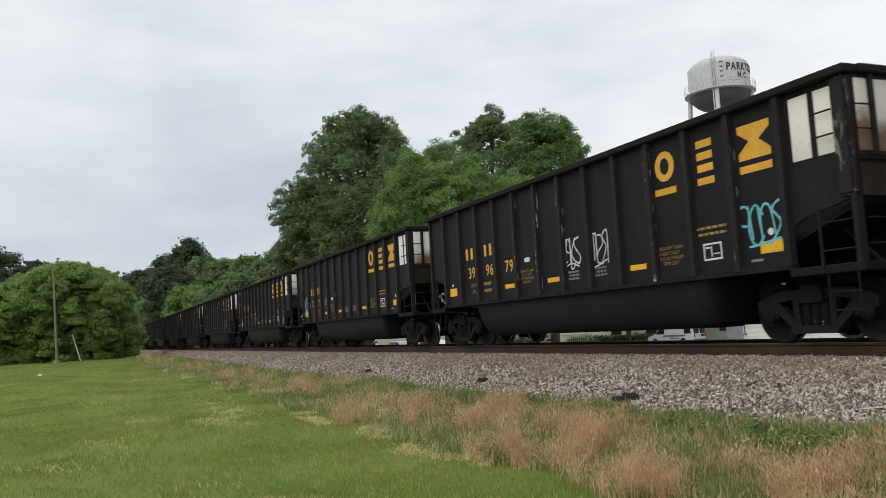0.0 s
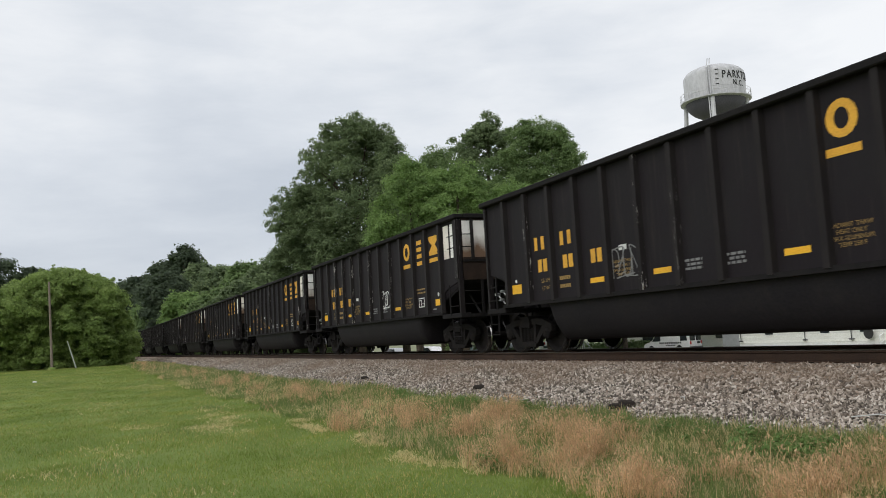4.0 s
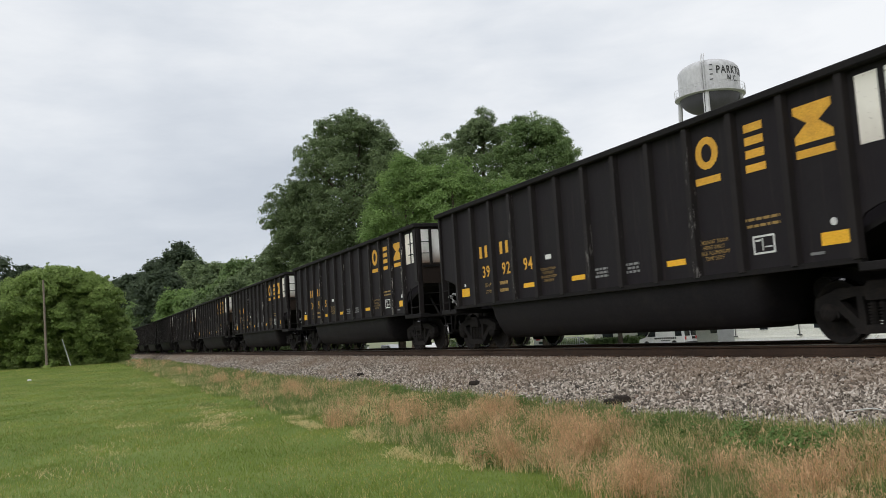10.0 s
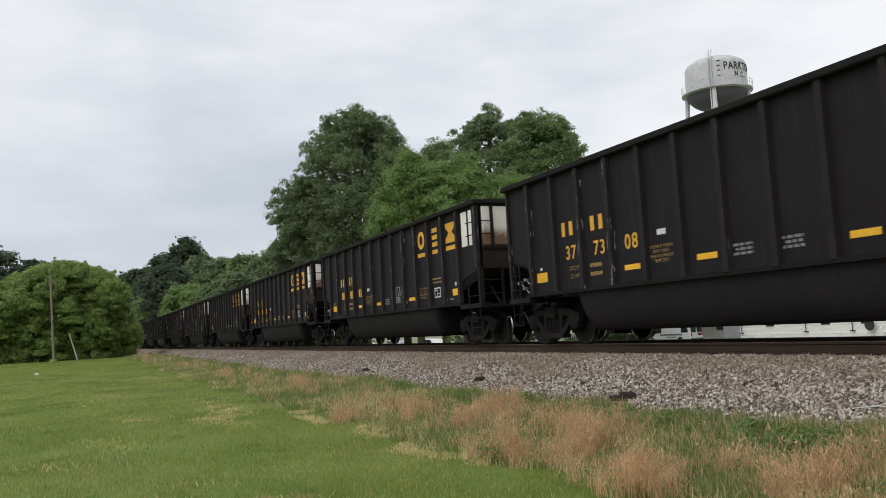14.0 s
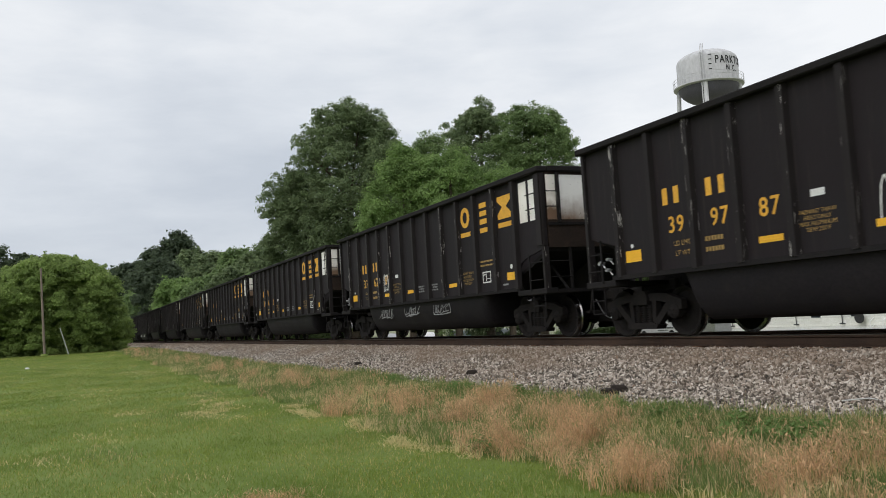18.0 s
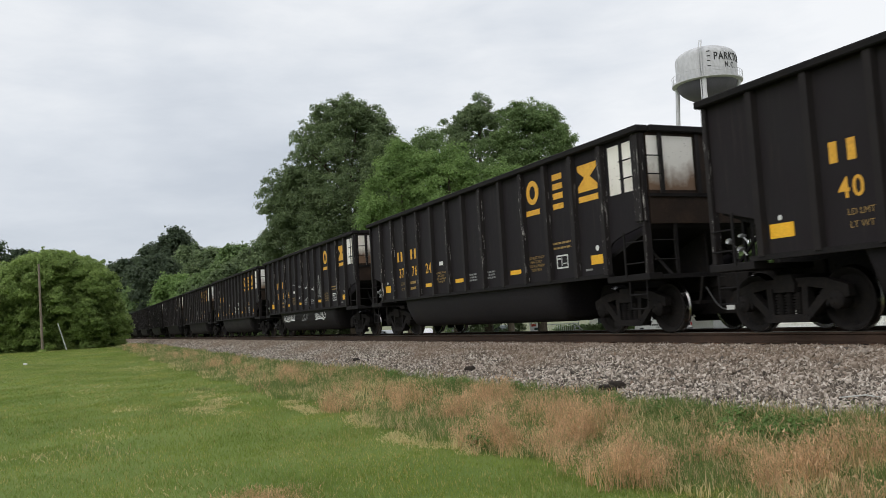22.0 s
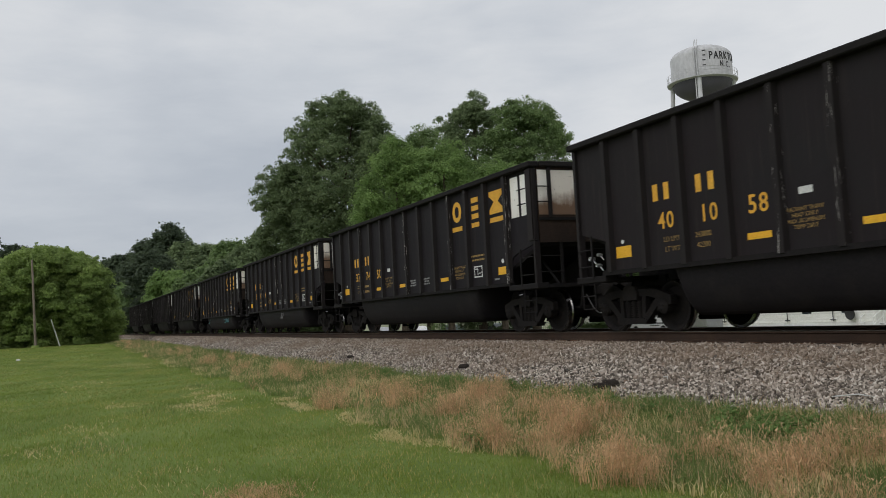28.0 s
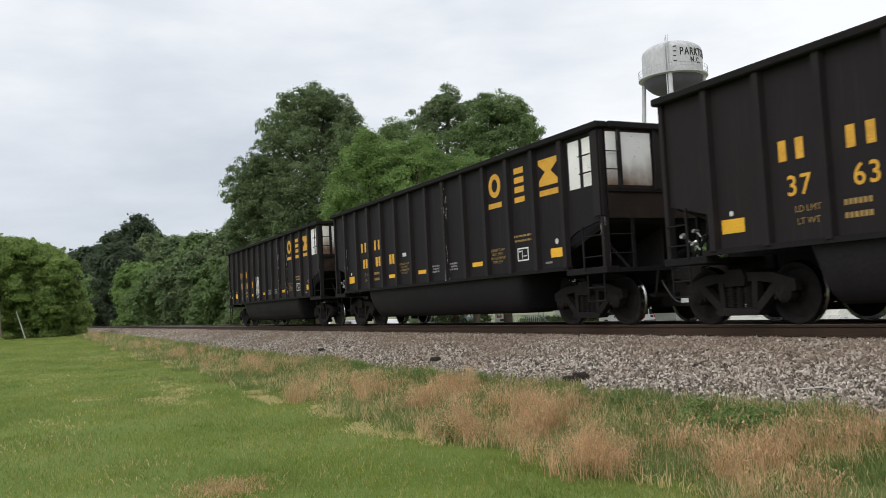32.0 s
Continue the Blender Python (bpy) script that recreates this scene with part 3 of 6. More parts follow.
def build_bogie(car, x):
    bm = NB()
    prism(bm, [(-0.20, 0.60), (-0.22, 0.72), (-0.16, 0.86), (0.16, 0.86), (0.22, 0.72), (0.20, 0.60)], -1.12, 1.12)
    bogie = part("bogie", bm, M_TRUCK, car, "dark cast steel four-wheel bogie")
    bogie.location = (x, 0, 0)
    for s in (-1, 1):
        part("side_frame", side_frame_mesh(s), M_TRUCK, bogie)
        bm = NB()
        for a in (-0.17, 0.0, 0.17):
            for k in range(7):
                tube(bm, (a, s * 1.0, 0.285 + k * 0.042), (a, s * 1.0, 0.309 + k * 0.042), 0.078, 0.078, 12)
            tube(bm, (a, s * 1.0, 0.27), (a, s * 1.0, 0.59), 0.055, seg=8)
        part("spring_pack", bm, M_TRUCK, bogie)
        for a in (-0.89, 0.89):
            bm = NB()
            lathe(bm, [(0.10, s * 0.90), (0.135, s * 0.93), (0.135, s * 1.07), (0.10, s * 1.10), (0.07, s * 1.115)], 18, "y", (a, 0, 0.457))
            for j in range(3):
                g = j * math.tau / 3 + 0.5
                tube(bm, (a + 0.055 * math.cos(g), s * 1.11, 0.457 + 0.055 * math.sin(g)), (a + 0.055 * math.cos(g), s * 1.128, 0.457 + 0.055 * math.sin(g)), 0.016, seg=6)
            part("bearing", bm, M_TRUCK, bogie, smooth=True)
    bm = NB()
    for d in (-1, 1):
        box(bm, d * 0.42 - 0.03, d * 0.42 + 0.03, -0.86, 0.86, 0.36, 0.45)
        for s in (-0.75, 0.75):
            box(bm, d * 0.405 - 0.04, d * 0.405 + 0.04, s - 0.05, s + 0.05, 0.25, 0.62)
    part("brake_beam", bm, M_BLACK, bogie)
    sets = []
    for a in (-0.89, 0.89):
        ws = part("wheelset", wheelset_mesh(), M_TRUCK, bogie, "dark wheels with polished steel treads", True)
        ws.data.materials.append(M_TREAD)
        ws.location = (a, 0, 0.457)
        sets.append(ws)
    return bogie


def end_sheet(x, d):
    """Upright end wall; d is 1 in front and -1 behind."""
    return box(NB(), min(x, x - d * 0.05), max(x, x - d * 0.05), -1.44, 1.44, 1.96, 3.62)


def slope_sheet(x, d):
    """Sheet that slopes in under the load behind the end wall."""
    bm = NB()
    prism(bm, [(x - d * 0.05, 1.96), (x - d * 0.10, 1.88), (x - d * 2.3, 1.10), (x - d * 2.36, 1.16), (x - d * 0.12, 1.96)], -1.38, 1.38)
    return bm


def logo_ring(x0, x1, z0, z1):
    bm = NB()
    cx, cz, a, b = (x0 + x1) / 2, (z0 + z1) / 2, (x1 - x0) / 2, (z1 - z0) / 2
    out, inn = [], []
    for i in range(16):
        g = (i + 0.5) * math.tau / 16
        out.append((cx + a * math.cos(g), cz + b * math.sin(g)))
        inn.append((cx + a * 0.48 * math.cos(g), cz + b * 0.56 * math.sin(g)))
    rings = [[bm.verts.new((x, y, z)) for x, z in pts] for pts, y in ((out, SIDE), (out, SIDE - 0.005), (inn, SIDE - 0.005), (inn, SIDE))]
    for q in range(4):
        for i in range(16):
            j = (i + 1) % 16
            bm.faces.new((rings[q][i], rings[q][j], rings[(q + 1) % 4][j], rings[(q + 1) % 4][i]))
    return bm


def rungs(bm, x0, x1, y, zs, r=0.013):
    for z in zs:
        tube(bm, (x0, y, z), (x1, y, z), r, seg=6)
    return bm


TEXTS = {}


def text_mesh(text, mat, heavy=0.0):
    """Built-in lettering one unit high, as a thin mesh that alike texts share."""
    if (text, mat.name) not in TEXTS:
        cu = bpy.data.curves.new("lettering", "FONT")
        cu.space_line = 1.35 if text.startswith(("LD", "24")) else 0.98
        cu.body, cu.size, cu.align_x, cu.offset, cu.resolution_u = text, 1.0, "CENTER", heavy, 3
        tmp = bpy.data.objects.new("lettering", cu)
        me = bpy.data.meshes.new_from_object(tmp)
        bpy.data.objects.remove(tmp)
        me.materials.clear()
        me.materials.append(mat)
        TEXTS[text, mat.name] = me
    return TEXTS[text, mat.name]


def put_text(name, text, car, x, z, size, mat, wide=1.0, heavy=0.0):
    ob = new(name, text_mesh(text, mat, heavy))
    ob.parent = car
    ob.matrix_basis = Matrix.Translation((x, SIDE - 0.004, z)) @ Matrix.Rotation(math.pi / 2, 4, "X") @ Matrix.Diagonal((size * wide, size, 1, 1))
    return tagged(ob)


def build_car():
    car = thing("coal_gondola", "black weathered steel coal gondola with yellow marks and white end panels", "railway wagon", (0, MID, RAIL), group="coal train")
    for s in (-1, 1):
        part("side_sheet", side_sheet(s), M_SIDE, car)
        bm = NB()
        box(bm, REAR - 0.06, FRONT + 0.05, s * 1.40, s * 1.665, 3.60, 3.72)
        part("top_chord", bevelled(bm, 0.02), M_BLACK, car)
        bm = NB()
        box(bm, -13.6, -1.0, s * 1.46, s * 1.59, 1.085, 1.165)
        part("side_sill", bm, M_BLACK, car)
        part("tub", tub_mesh(s), M_TUB, car, "rounded dusty black tub between the bogies", True)
        for a, b, low in ((-0.105, FRONT, 1.98), (FRONT - 0.10, FRONT - 0.01, 1.0), (REAR, REAR + 0.10, 1.0)):
            bm = NB()
            box(bm, a, b, s * 1.44, s * (1.60 if low > 1.5 else 1.575), low, 3.60 if low > 1.5 or a < -5 else 1.99)
            part("corner_post", bevelled(bm, 0.035 if low > 1.5 else 0.01, 2), M_RIB, car)
        # end platforms, each side
        for a, b in ((-1.06, FRONT + 0.03), (REAR - 0.06, -13.52)):
            bm = NB()
            box(bm, a, b, s * 1.30, s * 1.59, 0.97, 1.09)
            part("platform_sill", bevelled(bm, 0.01), M_BLACK, car)
    # ladders at the two near corners
    for x0, x1, inner in ((-0.45, 0.10, -0.45), (REAR + 0.06, REAR + 0.52, REAR + 0.52)):
        bm = NB()
        box(bm, inner - 0.02, inner + 0.02, -1.61, -1.585, 1.05, 1.86)
        ladder = part("ladder", bm, M_BLACK, car)
        for z in (1.28, 1.66, 2.84, 3.17) if inner > -5 else (1.28, 1.60):
            part("rung", rungs(NB(), x0, -0.09 if z > 2 else x1, -1.60, (z,)), M_BLACK, ladder)
        bm = NB()
        for a, b2 in (((x0 + 0.03, 0.99), (x0 + 0.03, 0.46)), ((x0 + 0.03, 0.47), (x1 - 0.03, 0.47)), ((x1 - 0.03, 0.46), (x1 - 0.03, 0.99)), ((x0 + 0.03, 0.72), (x1 - 0.03, 0.72))):
            tube(bm, (a[0], -1.56, a[1]), (b2[0], -1.56, b2[1]), 0.014, seg=6)
        part("stirrup", bm, M_BLACK, car)
    for k, x in enumerate(RIBS):
        rib = part("side_post", rib_mesh(), M_RIB, car) if k == 0 else new("side_post", first_rib.data)
        if k == 0:
            first_rib = rib
        rib.parent = car
        rib.location.x = x
    bm = NB()
    for x in RIBS:
        prism(bm, [(x - 0.07, 1.14), (x + 0.07, 1.14), (x + 0.07, 3.60), (x - 0.07, 3.60)], 1.515, 1.60)
    part("far_side_posts", bm, M_RIB, car)
    for x, wall, d in ((-0.03, FRONT, 1), (-BODY + 0.03, REAR, -1)):
        part("end_sheet", end_sheet(wall, d), M_END, car, "rust-brown upright end wall")
        part("slope_sheet", slope_sheet(wall, d), M_BLACK, car)
        bm = NB()
        box(bm, min(wall, wall + d * 0.10), max(wall, wall + d * 0.10), -1.40, 1.40, 3.60, 3.72)
        part("end_chord", bevelled(bm, 0.02), M_BLACK, car)
        for y in (-1.155, -0.32, 0.32, 1.155):
            bm = NB()
            box(bm, min(wall, wall + d * 0.05), max(wall, wall + d * 0.05), y - 0.04, y + 0.04, 2.50, 3.60)
            part("end_post", bm, M_RIB, car)
        bm = NB()
        box(bm, min(wall, wall + d * 0.03), max(wall, wall + d * 0.03), -1.44, 1.44, 2.44, 2.50)
        for y in (-0.90, 0.90):
            box(bm, min(wall - d * 0.01, wall - d * 0.06), max(wall - d * 0.01, wall - d * 0.06), y - 0.03, y + 0.03, 1.05, 1.99)
        box(bm, min(wall + d * 0.04, x - d * 1.0), max(wall + d * 0.04, x - d * 1.0), -1.30, 1.30, 0.98, 1.06)
        tube(bm, (x, -0.90, 1.05), (x - d * 0.75, -0.90, 1.72), 0.03, seg=6)
        tube(bm, (x, 0.90, 1.05), (x - d * 0.75, 0.90, 1.72), 0.03, seg=6)
        part("end_frame", bm, M_BLACK, car)
        for z, ya, yb in ((1.32, -1.47, -0.93), (1.66, -1.47, -0.93)) + (((2.84, -1.50, -1.18), (3.17, -1.50, -1.18)) if d > 0 else ()):
            part("grab_iron", tube(NB(), (wall + d * 0.06, ya, z), (wall + d * 0.06, yb, z), 0.013, seg=6), M_BLACK, car)
        # coupler and air hose
        bm = NB()
        box(bm, min(x, x + d * 0.62), max(x, x + d * 0.62), -0.09, 0.09, 0.78, 0.98)
        box(bm, min(x + d * 0.50, x + d * 0.79), max(x + d * 0.50, x + d * 0.79), -0.17, 0.15, 0.74, 1.02)
        box(bm, min(x - d * 1.2, x), max(x - d * 1.2, x), -0.28, 0.28, 0.72, 1.08)
        part("coupler", bevelled(bm, 0.02), M_TRUCK, car)
        bm = NB()
        last = None
        for k in range(9):
            u = k / 8
            p = (x + d * (0.30 + 0.46 * u), -0.42 + 0.10 * u, 0.80 - 0.42 * math.sin(u * math.pi * 0.62))
            if last:
                tube(bm, last, p, 0.014, seg=6, caps=False)
            last = p
        hose = part("air_hose", bm, M_HOSE, car, "dark brake hose")
        part("gladhand", box(NB(), last[0] - 0.06, last[0] + 0.06, last[1] - 0.03, last[1] + 0.03, last[2] - 0.04, last[2] + 0.05), M_WHITEINK, hose, "pale metal hose coupling")
        build_bogie(car, x - d * 1.16)
    bm = NB()
    box(bm, -BODY + 0.2, -0.2, -0.20, 0.20, 0.72, 1.09)
    part("centre_sill", bm, M_BLACK, car)
    # unseen plates and brake rods added dark, in place of deep shade around bogies
    for a, b, m, d in ((-3.1, 0.74, 0.0, 1), (-BODY - 0.74, -11.9, -BODY, -1)):
        bm = NB()
        prism(bm, [(m + d * x, z) for x, z in ((-3.1, 0.30), (0.74, 0.30), (0.74, 1.0), (-0.10, 1.05), (-0.12, 1.82), (-2.10, 1.09), (-3.1, 1.09))], -0.02, 0.02)
        part("web_plate", bm, M_TRUCK, car)
        bm = NB()
        tube(bm, (a + 0.5, -0.55, 0.53), (b - 0.45, -0.55, 0.53), 0.025, seg=6)
        for x in (a + 0.55, a + 1.2, b - 1.2, b - 0.5):
            box(bm, x - 0.05, x + 0.05, -0.62, 0.62, 0.50, 0.56)
            tube(bm, (x, -0.55, 0.53), (x + 0.12, -0.55, 0.98), 0.025, seg=6)
        part("brake_gear", bm, M_TRUCK, car, "sooty black brake rods")
    # assumed tank, not seen; added to block the bright view beside the tub
    bm = NB()
    tube(bm, (-2.52, -0.62, 0.80), (-2.52, 0.62, 0.80), 0.19, seg=14)
    part("air_reservoir", bm, M_BLACK, car, smooth=True)
    for x, z, r in ((-14.12, 1.44, 0.05), (-13.86, 1.50, 0.035), (-13.90, 1.30, 0.04)):
        bm = NB()
        lathe(bm, [(0.01, -1.50), (r * 0.7, -1.51), (r, -1.47), (r * 0.8, -1.42), (r * 0.5, -1.38)], 10, "y", (x, 0, z))
        tube(bm, (x, -1.44, z), (x + 0.06, -1.40, z - 0.10), r * 0.35, seg=6)
        part("air_valve", bm, M_CHROME, car, "bright metal air valve", True)
    bm = NB()
    box(bm, -12.3, -2.35, -1.44, 1.44, 1.155, 1.20)
    part("floor_sheet", bm, M_BLACK, car)
    # white sheets at the leading end
    for a, b in ((-0.875, -0.535), (-0.425, -0.115)):
        part("white_panel", decal(NB(), a, b, 2.60, 3.51, 0.006), M_WHITE, car, "white panel streaked with rust")
    for a, b in ((-1.43, -1.195), (-1.115, -0.40), (0.40, 1.115), (1.195, 1.43)):
        part("white_panel", box(NB(), FRONT, FRONT + 0.006, a, b, 2.56, 3.54), M_WHITE, car, "white panel streaked with rust")
    # large yellow marks: plain shapes with a bar under each
    part("yellow_mark", logo_ring(-3.99, -3.47, 2.85, 3.38), M_YELLOW, car, "yellow painted ring")
    for z in (2.83, 3.03, 3.23):
        part("yellow_bar", decal(NB(), -2.89, -2.52, z, z + 0.125, 0.005), M_YELLOW, car)
    bm = NB()
    prism(bm, [(-1.93, 3.36), (-1.93, 3.25), (-1.70, 3.10), (-1.93, 2.93), (-1.93, 2.82), (-1.27, 2.82), (-1.27, 2.93), (-1.50, 3.10), (-1.27, 3.25), (-1.27, 3.36)], SIDE - 0.005, SIDE)
    part("yellow_mark", bm, M_YELLOW, car, "yellow painted bow-tie shape")
    for a, b in ((-4.03, -3.46), (-2.91, -2.51), (-1.93, -1.27)):
        part("yellow_bar", decal(NB(), a, b, 2.62, 2.735, 0.005), M_YELLOW, car)
    # reflectors along the sill
    for a, b, lo, hi in ((-1.65, -1.19, 1.37, 1.55), (-4.93, -4.45, 1.39, 1.49), (-7.95, -7.47, 1.39, 1.49), (-9.955, -9.485, 1.39, 1.49), (-13.225, -12.78, 1.38, 1.59)):
        part("reflector", decal(NB(), a, b, lo, hi, 0.005), M_REFLECT, car, "orange-yellow reflector")
    # owner's mark as plain bars
    for x0 in (-12.13, -11.05):
        for k in range(2):
            part("mark_bar", decal(NB(), x0 + 0.05 + k * 0.29, x0 + 0.18 + k * 0.29, 2.27, 2.56), M_YELLOW, car)
    part("sticker", decal(NB(), -8.94, -8.70, 1.93, 2.03), M_WHITEINK, car, "small white sticker")
    bm = NB()
    for a, b, c, d in ((-2.91, -2.48, 1.38, 1.41), (-2.91, -2.48, 1.63, 1.66), (-2.91, -2.88, 1.41, 1.63), (-2.51, -2.48, 1.41, 1.63), (-2.73, -2.71, 1.43, 1.61), (-2.86, -2.75, 1.57, 1.60), (-2.68, -2.54, 1.47, 1.49)):
        decal(bm, a, b, c, d)
    part("test_stencil", bm, M_WHITEINK, car, "white stencilled square")
    part("white_dot", lathe(NB(), [(0.055, SIDE), (0.055, SIDE - 0.005)], 14, "y", (-1.42, 0, 1.68)), M_WHITEINK, car)
    part("white_dot", lathe(NB(), [(0.04, SIDE), (0.04, SIDE - 0.005)], 12, "y", (-13.02, 0, 1.67)), M_WHITEINK, car)
    part("small_plate", decal(NB(), -1.86, -1.62, 1.26, 1.30), M_GREYINK, car)
    # lines of small lettering as bars
    for x0, x1, zs, mat in ((-3.05, -2.34, (1.89, 1.79), M_STENCIL), (-7.10, -6.68, (1.52, 1.45, 1.38), M_GREYINK), (-6.10, -5.70, (1.52, 1.45, 1.38), M_GREYINK)):
        bm = NB()
        for k, z in enumerate(zs):
            x = x0 + 0.05 * (k % 2)
            while x < x1:
                ln = random.uniform(0.05, 0.13)
                decal(bm, x, min(x1, x + ln), z, z + 0.042, 0.003)
                x += ln + 0.03
        tagged(part("stencil_lettering", bm, mat, car), kind="stuff")
    for lines, x, z, size in ((("RADIANT THAW", "HEAT ONLY", "MAX ALUMINUM", "TEMP 250 F"), -8.86, 1.70, 0.085), (("RADIANT THAW", "HEAT ONLY", "MAX ALUMINUM", "TEMP 250 F"), -3.75, 1.66, 0.090),
                                    (("LD LMT", "LT WT"), -11.66, 1.55, 0.125)):
        tagged(put_text("stencil_lettering", "\n".join(lines), car, x, z, size, M_STENCIL), kind="stuff")
    return car


first = build_car()
TRAIN = [first]
for k in range(1, CARS):
    TRAIN.append(copy_thing(first, pose(0, MID, RAIL)))
lead = copy_thing(first, pose(0, MID, RAIL))

# running numbers: three pairs of figures on each car; plain bars where dirt hides them
NUMBERS = {0: "399679", 1: "377820", 2: "401087", 3: "399287", 4: "377658", 7: "400139", 8: "401054", 9: "377496", 10: "377110", 11: "376841", 12: "377806", 13: "399294", 14: "399355", 15: "377679", 16: "399121",
           17: "400885", 18: "377308", 21: "377614", 22: "376348", 23: "399787", 24: "376289", 25: "376125", 26: "399546", 27: "399889", 28: "400705", 29: "377624", 30: "376461", 31: "377657", 32: "377147", 33: "400504",
           36: "401058", 37: "377450", 38: "376344", 39: "376035", 40: "377943", 41: "376369"}
bm = NB()
for z in (1.55, 1.38):
    for k in range(6):
        decal(bm, -11.10 + k * 0.07, -11.05 + k * 0.07, z, z + 0.075, 0.003)
faint_bars = to_mesh("stencil_lettering", bm, M_STENCIL)
WEIGHTS = {1: ("243100", "42900"), 2: ("243600", "42400"), 32: ("243200", "42800"), 36: ("243800", "42200")}
for k, car in enumerate(TRAIN + [lead]):
    for j, x0 in enumerate((-12.02, -10.98, -9.94)):
        for i in range(2):
            if k in NUMBERS:
                put_text("figure", NUMBERS[k][2 * j + i], car, x0 + 0.13 + i * 0.22, 1.785, 0.395, M_YELLOW, 0.96, 0.012)
            else:
                part("number_bar", decal(NB(), x0 + 0.05 + i * 0.22, x0 + 0.21 + i * 0.22, 1.785, 2.06), M_YELLOW, car)
    if k in WEIGHTS:
        tagged(put_text("stencil_lettering", "\n".join(WEIGHTS[k]), car, -10.90, 1.55, 0.125, M_STENCIL), kind="stuff")
    if k not in WEIGHTS:
        bars = new("stencil_lettering", faint_bars)
        bars.parent = car
        tagged(bars, kind="stuff")


# ---- sprayed scribbles on the cars ----
STROKES = [
    ((0.0, 0.0), (0.12, 1.0), (0.5, 0.35), (0.85, 1.0), (1.0, 0.0)),
    ((0.95, 0.8), (0.5, 1.0), (0.08, 0.65), (0.12, 0.2), (0.55, 0.0), (0.95, 0.25)),
    ((0.9, 0.9), (0.4, 1.0), (0.15, 0.7), (0.8, 0.4), (0.85, 0.1), (0.1, 0.0)),
    ((0.55, 0.55), (0.1, 0.5), (0.15, 0.05), (0.7, 0.1), (0.75, 1.0), (0.7, 0.0)),
    ((0.1, 0.0), (0.15, 1.0), (0.8, 0.85), (0.3, 0.5), (0.95, 0.0)),
    ((0.1, 1.0), (0.2, 0.1), (0.55, 0.0), (0.85, 0.3), (0.9, 1.0), (0.95, 0.0)),
    ((0.15, 0.95), (0.9, 1.0), (0.1, 0.05), (1.0, 0.0)),
]


def scribble(seed, w, h, style, thick):
    """Ribbons that run like sprayed lettering within w by h."""
    r = random.Random(seed)
    bm = NB()
    lines = []
    if style == "loops":
        for s in range(2):
            lines.append([(w * (s + 0.08 + 0.84 * k / 8) / 2, h * (0.05 + 0.9 * math.sin(k * math.pi / 8) ** 0.6) * r.uniform(0.9, 1.0)) for k in range(9)])
    elif style == "thin":
        turns = r.uniform(7.0, 10.0)
        lines.append([(w * (0.5 + 0.42 * math.cos(seed + k / 11 * turns)), h * min(1.0, max(0.0, 0.08 + 0.84 * k / 11 + 0.16 * math.sin(seed + k / 11 * turns)))) for k in range(12)])
    else:
        n = max(4, round(w / (h * 0.42)))
        cell = w / (n - 0.2)
        for s in range(n):
            lean, low = r.uniform(0.0, 0.25) * cell, r.uniform(0.0, 0.22)
            one, over, back = r.choice(STROKES), r.random() < 0.65, r.random() < 0.6
            lines.append([((s - 0.3 + (1 - x if back else x) * 1.6) * cell * 0.95 + lean * z, h * (low + (1 - z if over else z) * (0.98 - low) * r.uniform(0.85, 1.0))) for x, z in one])
        lines.append([(w * r.uniform(0.0, 0.2), h * 0.02), (w * 0.5, h * r.uniform(0.0, 0.15)), (w * r.uniform(0.8, 1.0), h * r.uniform(0.0, 0.2))])
    for s, pts in enumerate(lines):
        # a smooth curve through the points
        fine = []
        ext = [pts[0]] + pts + [pts[-1]]
        for i in range(len(pts) - 1):
            p0, p1, p2, p3 = ext[i:i + 4]
            for j in range(4):
                u = j / 4
                fine.append(tuple(0.5 * (2 * p1[q] + (p2[q] - p0[q]) * u + (2 * p0[q] - 5 * p1[q] + 4 * p2[q] - p3[q]) * u * u + (3 * p1[q] - p0[q] - 3 * p2[q] + p3[q]) * u ** 3) for q in (0, 1)))
        fine.append(pts[-1])
        lift = 0.003 + 0.0006 * s
        prev = None
        for i, ((ax, az), (bx, bz)) in enumerate(zip(fine, fine[1:])):
            dx, dz = bx - ax, bz - az
            ln = math.hypot(dx, dz) or 1
            wd = thick * r.uniform(0.75, 1.15) / 2
            nx, nz = -dz / ln * wd, dx / ln * wd
            quad = [bm.verts.new((px, -lift - 0.0001 * i, pz)) for px, pz in ((ax + nx, az + nz), (ax - nx, az - nz), (bx - nx, bz - nz), (bx + nx, bz + nz))]
            if prev:
                bm.faces.new((prev[0], prev[1], quad[1], quad[0]))
            bm.faces.new(quad)
            prev = (quad[3], quad[2])
    return bm


def piece(seed, w, h):
    """A filled sprayed block with bulging sides."""
    r = random.Random(seed)
    bm = NB()
    x = 0
    while x < w - 0.3:
        b = r.uniform(0.38, 0.6)
        pts = []
        for k in range(14):
            g = k * math.tau / 14
            pts.append((x + b * (0.5 + 0.52 * math.cos(g)), h * (0.5 + 0.5 * max(-0.9, min(0.9, 1.3 * math.sin(g)))) + r.uniform(-0.03, 0.03)))
        prism(bm, pts, -0.008, -0.001)
        x += b * 0.92
    return bm


